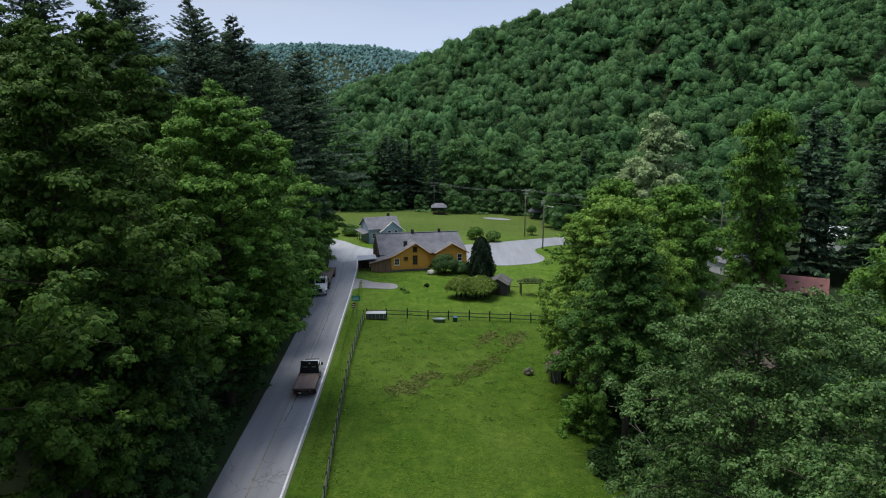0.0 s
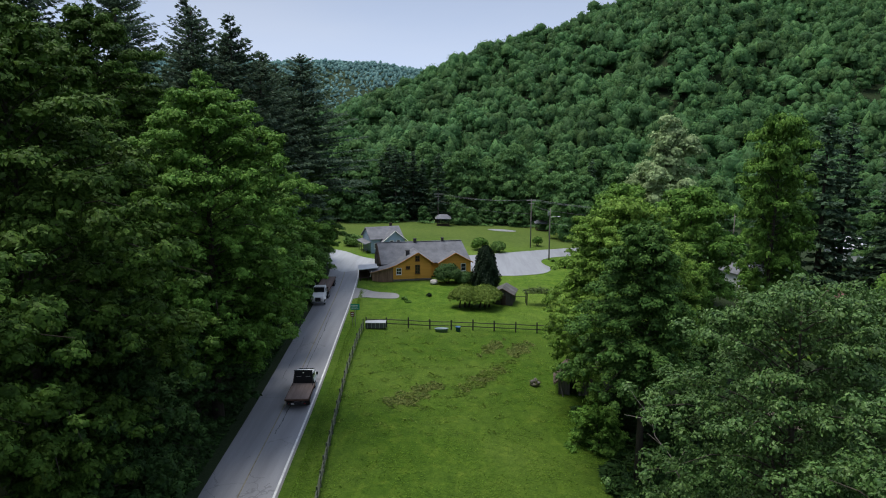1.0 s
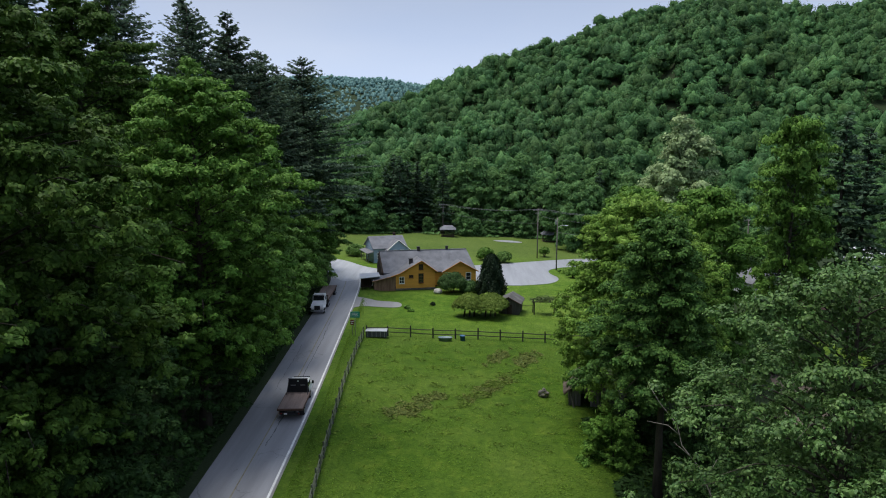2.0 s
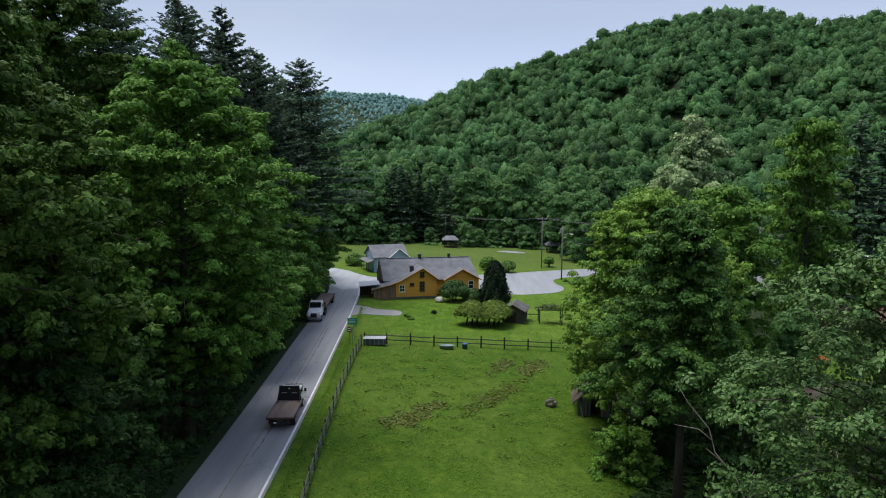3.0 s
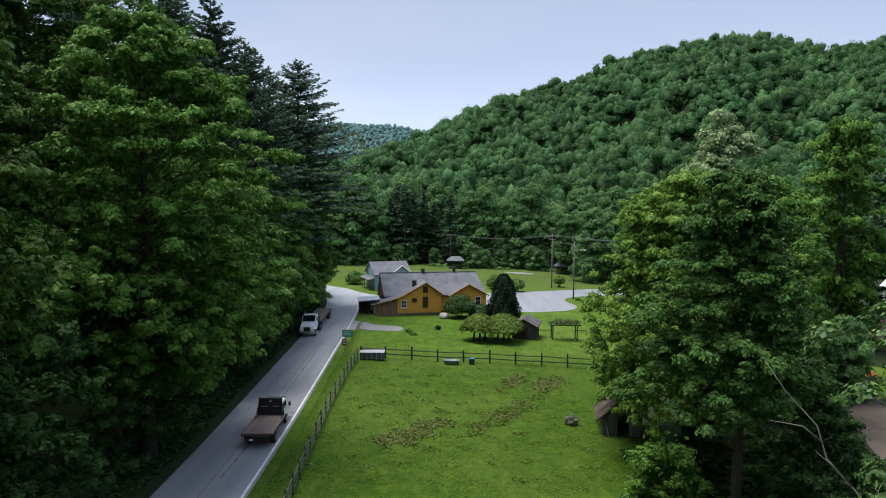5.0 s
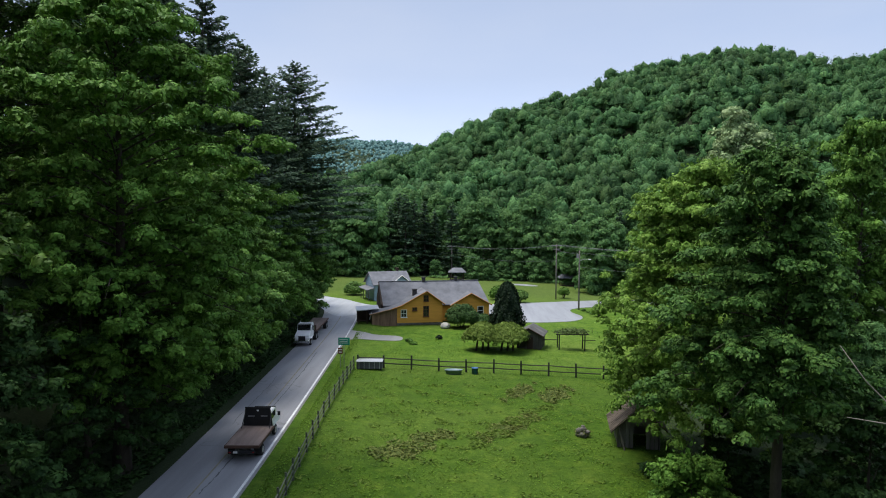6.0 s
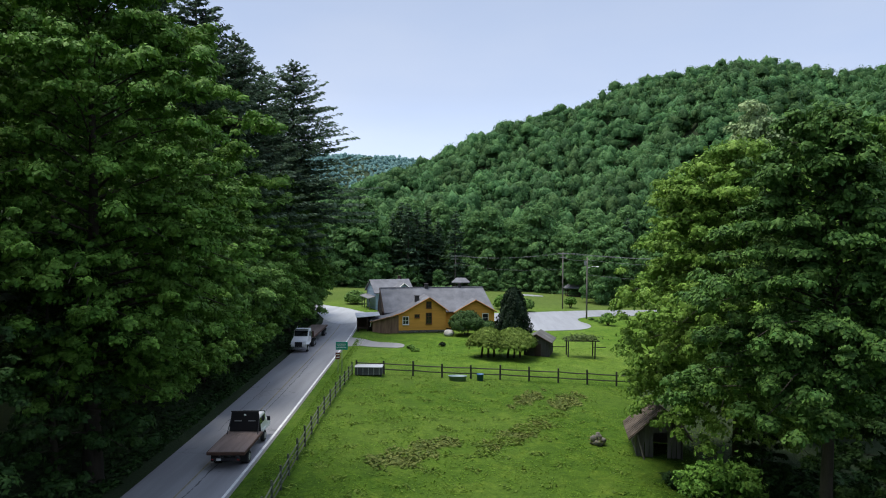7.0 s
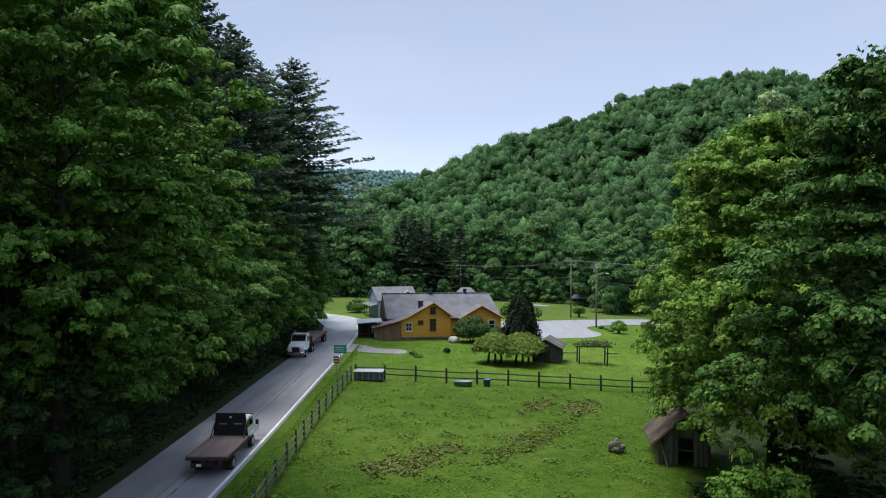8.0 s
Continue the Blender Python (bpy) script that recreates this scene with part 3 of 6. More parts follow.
sheet("parking_lot", [(4, 150), (10.3, 145.0), (21.3, 149.3), (24.4, 156.5), (22.4, 163), (23.4, 169), (30, 175), (48, 183.5), (64, 189), (64, 196), (46, 193), (31.4, 187), (12.5, 173.5), (4, 168), (-15, 157.5), (-17.5, 154.5), (-16.6, 151)], 0.05, M_LOT, "pale gravel and tarmac lot behind the house", "parking lot")
sheet("road_junction", [(-22.5, 143), (-18.9, 146), (-17.2, 149.5), (-14, 151.5), (-8, 152.5), (-8, 156.5), (-15.5, 158.2), (-20.5, 162.5), (-25.5, 171), (-33, 176), (-29, 160)], 0.058, M_JUNC, "worn asphalt junction beside the house, sky reflection painted pale", "road")
sheet("driveway", [(-18.6, 131.0), (-15.5, 128.0), (-10, 127.3), (-8.6, 126), (-8.4, 122.6), (-10, 121.8), (-15.0, 122.6), (-17.6, 119.0)], 0.045, M_DRIVE, "short grey gravel driveway beside the road", "driveway")
sheet("court", [(12, 218.0), (17, 219.5), (22, 217), (21, 214.5), (14.5, 214.8)], 0.06, M_LOT, "pale concrete slab on the far meadow", "slab")
sheet("dirt_lane", [(34, 65), (37, 65), (40.6, 76), (45, 86.5), (48, 96), (49.5, 106), (46, 108), (43, 98), (39.6, 87), (35.8, 76)], 0.05, M_DIRT, "tan dirt lane among the trees", "lane")


# ---- trees ----
def crown_leaves(rng, H, R, lo, n_b, n, size, toward=None, clump=1.0, peak=0.36, flat=0.66, tip=0.62, foot=0.6, pull=0.24, even=0.70):
    """Leaf sprays on rounded clumps, the clumps along rising boughs set round the stem; the boughs' lines come back too."""
    f = (np.arange(n_b) + rng.uniform(0, 1, n_b)) / n_b
    th = np.arange(n_b) * 2.39996 + rng.normal(0, 0.4, n_b)
    prof = np.where(f < peak, foot + (1 - foot) * np.sin(f / peak * math.pi / 2), np.clip((1 - f) / (1 - peak), 0, 1) ** tip)
    ph = rng.uniform(0, math.tau, 2)
    L = R * prof * rng.uniform(even, 1.10, n_b) * (1 + 0.12 * np.sin(2 * th + ph[0]) + 0.08 * np.sin(5 * f * 3 + th + ph[1])) + 0.5
    if toward is not None:
        L = L * (1 + pull * np.cos(th - toward))
    z0 = lo + (H - lo) * f * 0.9
    slope = -0.10 + 0.80 * f ** 1.4
    slope = np.minimum(slope, (H - 0.4 - z0) / L)
    d = np.stack([np.cos(th), np.sin(th), 0 * th], -1)
    side = np.stack([-d[:, 1], d[:, 0], 0 * th], -1)

    def along(k, t):
        return d[k] * (L[k] * t)[:, None] + np.stack([0 * t, 0 * t, z0[k] + L[k] * (slope[k] * t + 0.10 * np.sin(math.pi * t) - 0.07 * t ** 3)], -1)

    m = np.maximum(3, np.round(1.15 * L / clump)).astype(int)
    k = np.repeat(np.arange(n_b), m)
    t = rng.uniform(0.16, 1, len(k)) ** 0.55
    c = along(k, t) + side[k] * (rng.normal(0, 0.20, len(k)) * L[k] * (0.35 + 0.65 * t))[:, None] + rng.normal(0, 0.28, (len(k), 3)) * clump
    crest = np.stack([rng.normal(0, 0.5, 7), rng.normal(0, 0.5, 7), H - 0.5 - np.abs(rng.normal(0, 1.0, 7))], -1)
    c = np.concatenate([c, crest])
    cr = clump * rng.uniform(0.55, 1.3, len(c))
    cnt = np.maximum(8, (n * cr ** 2 / np.sum(cr ** 2) * rng.uniform(0.75, 1.25, len(c)))).astype(int)
    i = np.repeat(np.arange(len(c)), cnt)
    q = len(i)
    v = unit(rng.normal(size=(q, 3)))
    v[:, 2] = np.where(v[:, 2] < -0.3, -v[:, 2], v[:, 2])
    rr = rng.uniform(0.72, 1.06, q) * np.where(rng.uniform(size=q) < 0.08, 1.25, 1)
    p = c[i] + v * (cr[i] * rr)[:, None] * np.array([1.15, 1.15, flat])
    p[:, 2] -= 0.30 * np.hypot(v[:, 0], v[:, 1]) ** 2 * cr[i]
    nrm = unit(v + np.array([0, 0, 0.30]) + rng.normal(size=(q, 3)) * 0.38)
    out = unit(c[i] * np.array([1, 1, 0]) + 1e-3)
    ax = unit(out * 0.4 + v * 0.6 + np.array([0, 0, -0.45]) + rng.normal(size=(q, 3)) * 0.5)
    sz = size * rng.uniform(0.6, 1.35, q)
    kites = leaves(rng, p, nrm, ax, sz, sz * rng.uniform(0.5, 0.8, q))
    # sparse shaded sprays along the inner boughs
    g = n // 9
    kk = rng.integers(0, n_b, g)
    pin = along(kk, rng.uniform(0.05, 0.6, g)) + rng.normal(0, 0.6, (g, 3))
    si = size * 1.5 * rng.uniform(0.6, 1.3, g)
    q2 = leaves(rng, pin, unit(rng.normal(size=(g, 3)) + np.array([0, 0, 0.8])), unit(rng.normal(size=(g, 3))), si, si * 0.7)
    tint = np.concatenate([rng.uniform(0, 1, len(c))[i], rng.uniform(0, 1, g)])
    every = np.arange(n_b)
    lines = [along(every, np.full(n_b, w)) for w in (0.0, 0.35, 0.7, 0.97)]
    return np.concatenate([kites, q2]), tint, lines, c, cr


def trunk_mesh(H, r0, lines, lean=0.0):
    bm = bmesh.new()
    pts, rad = [], []
    for k in range(8):
        f = k / 7
        pts.append((lean * f * f * H + 0.18 * math.sin(f * 5 + r0 * 9), 0.18 * math.cos(f * 4) - 0.18, f * H * 0.93 - 0.4))
        rad.append(r0 * (1.3 if k == 0 else 1) * (1 - 0.9 * f))
    tube(bm, pts, rad, 8)
    for a in zip(*lines):
        r = max(0.03, r0 * 0.26 * (1 - 0.75 * float(a[0][2]) / H))
        tube(bm, [tuple(p) for p in a], [r, r * 0.75, r * 0.45, r * 0.15], 5, False)
    return bm


def broadleaf(name, loc, seed, H, R, lo, n_b, n, size, material, label, category="tree", group="", toward=None, clump=1.0, peak=0.36, tip=0.62, flat=0.66, foot=0.6, pull=0.24, even=0.70, inner=0.8):
    rng = np.random.default_rng(seed)
    t = thing(name, (loc[0], loc[1], hz(loc[0], loc[1]) - 0.15), label, category, group)
    q, tint, lines, c, cr = crown_leaves(rng, H, R, lo, n_b, n, size, toward, clump, peak, flat, tip, foot, pull, even)
    part("trunk", trunk_mesh(H, 0.014 * H + 0.04, lines), M_BARK, t, "grey-brown bark", True)
    quads("crown", q, material, t, tint)
    # Solid lumps inside the clumps, added to block light and darken the gaps.
    cores("inner_foliage", c, cr * inner, flat, material, seed, rng.uniform(0, 1, len(c)), 1, t)
    return t


def conifer(name, loc, seed, H, R, label, group="", bare=0.12, material=None, step=0.95, arm=6, spray=26, size=0.75, droop=0.16, taper=0.72):
    rng = np.random.default_rng(seed)
    t = thing(name, (loc[0], loc[1], hz(loc[0], loc[1]) - 0.15), label, "conifer", group)
    bm = bmesh.new()
    tube(bm, [(0, 0, -0.3), (0.1, 0, H * 0.3), (0.05, 0.1, H * 0.65), (0, 0, H)], [0.016 * H, 0.012 * H, 0.007 * H, 0.02], 7)
    P, N, A, S = [], [], [], []
    z = H * bare
    while z < H * 0.985:
        f = (z / H - bare) / (1 - bare)
        for _ in range(arm):
            if rng.uniform() < 0.12:
                continue
            th = rng.uniform(0, math.tau)
            L = R * (1 - f) ** taper * rng.uniform(0.5, 1.15) * (0.75 + 0.25 * min(1, f * 6)) + 0.3
            d = np.array([math.cos(th), math.sin(th), 0.0])
            zz = z + rng.uniform(-0.4, 0.4)
            tip = d * L + np.array([0, 0, zz - droop * L + 0.35 * f * L])
            tube(bm, [(0, 0, zz), tuple(d * L * 0.5 + np.array([0, 0, zz + 0.02 * L])), tuple(tip)], [0.045, 0.03, 0.01], 4, False)
            m = max(6, int(spray * L / R * 1.3))
            g = rng.uniform(0.12, 1.05, m)
            side = np.array([-d[1], d[0], 0])
            off = rng.uniform(-1, 1, m) * 0.27 * L * (1.1 - g * 0.8)
            P.append(d * (g * L)[:, None] + side * off[:, None] + np.stack([np.zeros(m), np.zeros(m), zz + (-droop + 0.35 * f) * L * g ** 1.6 + rng.uniform(-0.14, 0.14, m)], -1))
            N.append(unit(np.array([0, 0, 1.0]) + rng.normal(size=(m, 3)) * 0.42))
            A.append(unit(d + side * np.sign(off)[:, None] * 0.7 + rng.normal(size=(m, 3)) * 0.3 + np.array([0, 0, -0.1])))
            S.append(size * rng.uniform(0.6, 1.3, m) * (0.6 + 0.4 * (1 - f)))
        z += step * rng.uniform(0.7, 1.25) * (0.55 + 0.6 * (1 - f))
    P, N, A, S = np.concatenate(P), np.concatenate(N), np.concatenate(A), np.concatenate(S)
    part("trunk", bm, M_BARK, t, "straight dark trunk with thin boughs", True)
    quads("crown", leaves(rng, P, N, A, S, S * 0.5, 0.1), material or M_NEEDLE, t)
    return t


def again(proto, x, y, k=1.0, rz=0.0, kz=None, sink=0.15, label=""):
    o = copy_thing(proto, Matrix.Translation((x, y, hz(x, y) - sink)) @ Euler((0, 0, rz)).to_matrix().to_4x4() @ Matrix.Diagonal((k, k, kz or k, 1)))
    if label:
        tagged(o, label)
    return o


G_BANK = "trees on the roadside bank"
LB = "tall leafy maple on the bank above the road"
broadleaf("maple_tree", (-22.6, 68.6), 11, 34.5, 9.2, 6.0, 112, 54000, 0.35, M_LEAF, LB, group=G_BANK, toward=0.0, clump=0.64, tip=0.55, even=0.8, foot=0.40, peak=0.5, pull=0.12)
bankB = broadleaf("maple_tree", (-24.6, 43.0), 12, 35.0, 8.0, 7.5, 100, 46000, 0.34, M_LEAF_TALL, "tall maple on the bank above the road, green darkened for shade", group=G_BANK, toward=0.0, clump=0.60, foot=0.5, tip=0.55)
bankC = broadleaf("broadleaf_tree", (-26.6, 94.0), 13, 25, 6.6, 1.8, 70, 27000, 0.39, M_LEAF_DARK, "dark green broadleaf tree on the bank beside the road", group=G_BANK, toward=0.0, clump=0.7)
bankD = broadleaf("broadleaf_tree", (-24.8, 78), 14, 22, 5.6, 1.8, 62, 21000, 0.36, M_LEAF, "young fresh green tree leaning over the road", group=G_BANK, toward=0.0, clump=0.6)
# Low trees whose leaf colour already carries the shade below the big crowns.
low = broadleaf("understorey_tree", (-24.6, 54.5), 15, 15.5, 4.6, 1.0, 44, 10000, 0.32, M_LEAF_SHADED, "slender tree with sparse sprays, leaf colour darkened for shade", group=G_BANK, toward=0.0, clump=0.55)
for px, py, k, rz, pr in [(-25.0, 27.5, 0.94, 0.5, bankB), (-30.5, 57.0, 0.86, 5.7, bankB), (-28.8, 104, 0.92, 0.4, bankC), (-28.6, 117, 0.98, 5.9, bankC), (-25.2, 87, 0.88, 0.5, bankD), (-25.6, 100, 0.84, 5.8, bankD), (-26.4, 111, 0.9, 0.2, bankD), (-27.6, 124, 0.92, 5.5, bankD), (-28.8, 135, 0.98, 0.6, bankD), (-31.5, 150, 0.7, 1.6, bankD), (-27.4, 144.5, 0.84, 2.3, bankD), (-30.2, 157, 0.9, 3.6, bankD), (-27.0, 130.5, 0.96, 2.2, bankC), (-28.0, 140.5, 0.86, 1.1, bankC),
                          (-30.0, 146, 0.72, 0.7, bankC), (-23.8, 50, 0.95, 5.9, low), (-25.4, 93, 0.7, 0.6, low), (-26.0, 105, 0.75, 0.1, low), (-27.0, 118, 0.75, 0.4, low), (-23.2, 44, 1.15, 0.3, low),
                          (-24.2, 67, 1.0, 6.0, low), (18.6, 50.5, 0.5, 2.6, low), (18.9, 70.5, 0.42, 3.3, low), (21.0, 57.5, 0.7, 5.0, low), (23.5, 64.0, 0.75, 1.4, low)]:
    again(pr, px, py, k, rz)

LP = "tall dark pine standing above the bank's maples"
conifer("pine_tree", (-28.2, 139), 21, 42.5, 15.0, LP, "tall roadside pines", bare=0.34, arm=8, spray=120, size=1.0, step=0.9, taper=0.66, droop=0.04)
pineB = conifer("pine_tree", (-35.0, 101), 22, 40.5, 10.8, LP, "tall roadside pines", bare=0.3, arm=7, spray=104, size=0.9, step=0.95, taper=0.80, droop=-0.02)
for px, py, k, rz, pr in [(-31.5, 107.0, 1.05, 1.0, pineB), (-31, 122, 0.98, 2.1, pineB), (-48, 108, 1.0, 4.0, pineB), (-43, 96, 1.0, 3.0, pineB), (-31, 131, 0.96, 5.0, pineB), (-41, 116, 1.05, 0.4, pineB),
                          (-56, 98, 1.0, 2.6, pineB), (-40, 132, 0.98, 1.5, pineB), (-27.5, 129, 0.8, 1.9, pineB), (-33, 146, 0.9, 3.7, pineB), (-29.5, 114.5, 0.97, 4.6, pineB), (-36.5, 122, 1.0, 0.9, pineB)]:
    again(pr, px, py, k, rz)

# trees along the creek side of the meadow
G_CREEK = "trees beside the meadow"
broadleaf("maple_tree", (17.1, 59.2), 36, 23.6, 5.0, 9.2, 90, 46000, 0.25, M_LEAF_DEEP, "full deep green maple at the edge of the meadow", group=G_CREEK, clump=0.46, peak=0.12, tip=0.60, foot=1.0, toward=2.6, pull=0.28)
broadleaf("broadleaf_tree", (19.5, 75.6), 32, 24.0, 8.1, 4.9, 146, 76000, 0.29, M_LEAF_FRESH, "spreading green tree overhanging the old hut", group=G_CREEK, clump=0.56, peak=0.42, tip=0.5, foot=0.94, even=0.88)
broadleaf("understorey_tree", (14.9, 66.0), 17, 4.2, 2.3, 0.3, 34, 7000, 0.24, M_LEAF, "low leafy green sapling in front of the old hut", group=G_CREEK, clump=0.42, foot=0.9)
fieldM = broadleaf("maple_tree", (51, 71), 35, 23.5, 6.6, 2, 66, 17000, 0.46, M_LEAF, "full green maple beyond the creek", group=G_CREEK, clump=0.8, tip=0.4, peak=0.46)
silver = broadleaf("silvery_tree", (15.9, 33.4), 33, 24.6, 6.2, 3, 120, 80000, 0.17, M_LEAF_SILVER, "slender tree with silvery pale green leaves", group=G_CREEK, clump=0.40, peak=0.55, tip=0.42, inner=0.5)
again(silver, 22.0, 37.5, 0.96, 2.0)
again(silver, 17.0, 21.5, 1.0, 5.2)
again(fieldM, 37, 48, 0.8, 2.4)
again(fieldM, 26.5, 106.0, 1.0, 1.7, 1.02, label="leafy green tree between the meadow and the lot")
again(fieldM, 31.5, 89.5, 1.06, 4.1)

# mid-distance trees
midA = broadleaf("broadleaf_tree", (14, 240), 41, 21, 6.5, 0.4, 40, 5200, 0.85, M_LEAF_MID, "leafy green tree at the far edge of the meadow", group="far meadow trees", clump=1.5, tip=0.5)
midB = broadleaf("broadleaf_tree", (-27, 236), 42, 18, 6.0, 0.3, 38, 4600, 0.82, M_LEAF_MID, "leafy green tree at the far edge of the meadow", group="far meadow trees", clump=1.4, tip=0.5)
firA = conifer("fir_tree", (-12, 238), 43, 23, 4.6, "dark narrow fir at the far edge of the meadow", "far dark firs", bare=0.04, material=M_FIR, step=1.0, arm=7, spray=34, size=1.15)
pale = broadleaf("willow_tree", (34.5, 110), 44, 34, 7.0, 8, 70, 18000, 0.46, M_LEAF_PALE, "tall pale silvery willow above the other trees", clump=1.1)
for px, py, k, rz in [(-40, 33, 1.3, 1.3), (-42, 92, 1.2, 3.1), (-28, 12, 1.2, 2.2), (-31, 87, 1.12, 4.4)]:
    again(fieldM, px, py, k, rz, label="tall leafy tree on the wooded bank")
for px, py, k, rz in [(-38.5, 79, 1.02, 0.9), (-37.5, 65, 0.95, 2.6), (-37, 51, 0.98, 1.6)]:
    again(bankB, px, py, k, rz, label="tall leafy tree on the wooded bank")
edge_bush = broadleaf("bush", (-46, 227), 45, 6.6, 2.6, 0.1, 20, 1500, 0.5, M_LEAF_MID, "low leafy bush at the far meadow's edge", "bush", "far meadow bushes", clump=0.8)
rngt = random.Random(5)
for k in range(22):
    x = -62 + k * 6.2 + rngt.uniform(-2, 2)
    again(rngt.choice([midA, midB]), x, 231 + rngt.uniform(0, 16) + 0.05 * x + (12 if -24 < x < 1 else 0), rngt.uniform(0.9, 1.3), rngt.uniform(0, 6.2))
for k in range(20):
    x = -44 + k * 4.3 + rngt.uniform(-2, 2)
    if abs(x + 1.3) > 4.5 and abs(x - 30.5) > 4:
        again(edge_bush, x, 227.5 + 0.04 * x + rngt.uniform(-1, 3), rngt.uniform(0.7, 1.25), rngt.uniform(0, 6.2))
for x, y, k in [(-22, 233, 0.95), (-17.2, 230.5, 1.08), (-14.6, 233, 1.0), (-19.5, 235, 1.1), (-3.0, 231, 1.0), (-8.5, 238, 0.9), (-11.6, 236, 1.0), (48, 232, 1.0), (36, 240, 0.9)]:
    again(firA, x, y, k, rngt.uniform(0, 6.2))
for x, y, k, pr in [(36, 205, 0.95, midA), (42, 212, 1.05, midB), (34, 222, 0.9, midA), (52, 206, 1.1, midA), (45, 158, 0.9, midA), (54, 168, 1.05, midB), (66, 172, 1.0, midA),
                    (44, 128, 0.95, midB), (70, 150, 1.15, midA), (40, 140, 0.85, midB), (96, 150, 1.1, midB), (57, 84, 0.9, midB), (50, 60, 0.8, midB), (44.5, 97, 0.52, midB), (41.5, 95.5, 0.42, midA), (34, 42, 0.8, midA), (46, 48, 0.8, midB),
                    (-44, 205, 0.8, midB), (-52, 200, 0.9, midA), (-40, 186, 0.75, midA), (-36, 164, 0.8, midA), (-45, 172, 0.95, midB), (-34, 154, 0.75, midB)]:
    again(pr, x, y, k, rngt.uniform(0, 6.2))
again(fieldM, 58, 124.5, 1.1, 0.9, 1.52, label="tall rounded yellow-green tree beyond the creek")
for x, y, k in [(84, 127, 1.2), (88, 112, 1.3), (66, 143, 1.15), (90, 120, 1.2), (80, 106, 1.15), (98, 128, 1.3), (82, 144, 1.2), (76, 97, 1.2), (86, 119, 1.3), (74, 138, 1.3), (94, 108, 1.2), (88, 136, 1.35)]:
    again(firA, x, y, k * 1.22, rngt.uniform(0, 6.2))


# ---- woods on the hills ----
def woods(name, pts, rad, tall, per, size, material, label, seed, lumps=6):
    """Many tree crowns, each a heap of rounded leafy heads, as one far wood."""
    rng = np.random.default_rng(seed)
    n = len(pts)
    th = rng.uniform(0, math.tau, (n, lumps)); u = np.sort(rng.uniform(0, 1, (n, lumps)), 1)
    rr = np.sqrt(1 - 0.9 * u * u) * 0.46
    lc = np.stack([rr * np.cos(th), rr * np.sin(th), u * 1.0 - 0.30], -1) * rad[:, None, None]
    lr = rad[:, None] * rng.uniform(0.36, 0.62, (n, lumps))
    i = np.repeat(np.arange(n), np.clip(per * (rad / rad.mean()) ** 1.7, 6, 400).astype(int))
    j = rng.integers(0, lumps, len(i))
    v = unit(rng.normal(size=(len(i), 3)))
    v[:, 2] = np.abs(v[:, 2]) * 1.1 - 0.3
    v = unit(v)
    base = pts + np.stack([0 * rad, 0 * rad, tall - rad * 1.3], -1)
    p = base[i] + lc[i, j] + v * (lr[i, j] * rng.uniform(0.84, 1.14, len(i)))[:, None]
    nrm = unit(v + np.array([0, 0, 0.2]) + rng.normal(size=(len(i), 3)) * 0.36)
    ax = unit(rng.normal(size=(len(i), 3)) + np.array([0, 0, -0.4]))
    sz = size * rng.uniform(0.6, 1.3, len(i)) * (rad[i] / rad.mean()) ** 0.3
    tint = np.clip(0.5 + 0.16 * wave(pts[:, 0] * 2.2, pts[:, 1] * 2.2) + rng.uniform(-0.42, 0.42, n), 0, 1)
    heads = (base[:, None] + lc).reshape(-1, 3)
    inner = cores(name + "_growth", heads, lr.ravel() * 0.8, 1.15, material, seed, np.repeat(tint, lumps), 1)
    tagged(inner, "rounded tree crowns massed on the wooded slope", "woods")
    ob = quads(name, leaves(rng, p, nrm, ax, sz, sz * 0.8, 0.12), material, tint=tint[i])
    return tagged(ob, label, "woods", kind="stuff")


def wood_points(a0, a1, r0, r1, gap, seed):
    rng = np.random.default_rng(seed)
    out = []
    r = r0
    while r < r1:
        m = max(1, int((a1 - a0) * r / gap))
        a = a0 + (np.arange(m) + rng.uniform(0, 1, m)) * (a1 - a0) / m
        d = r + rng.uniform(-0.45, 0.45, m) * gap
        out.append(np.stack([np.sin(a) * d, 31.5 + np.cos(a) * d], -1))
        r += gap * 0.86
    xy = np.concatenate(out)
    return np.concatenate([xy, height(xy[:, 0], xy[:, 1])[:, None]], -1), rng


wp, wr = wood_points(-0.27, 0.80, 222, 505, 6.6, 71)
keep = (wp[:, 1] > 238) | (wp[:, 0] > 66)
wp = wp[keep]
wrad = 3.9 + 5.0 * wr.uniform(0, 1, len(wp)) ** 2.0
woods("hillside_woods", wp, wrad, np.minimum(wr.uniform(10.5, 18.0, len(wp)), wrad * 2.0 + 2.0), 158, 0.88, M_WOODS, "dense green broadleaf woods covering the hillside", 72)
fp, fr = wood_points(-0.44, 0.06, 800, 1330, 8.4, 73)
woods("distant_woods", fp, fr.uniform(5.5, 8.0, len(fp)), fr.uniform(6, 9.5, len(fp)), 5, 1.6, M_FAR_HAZE, "woods on the distant mountain, haze painted into their blue-green colour", 74, 2)


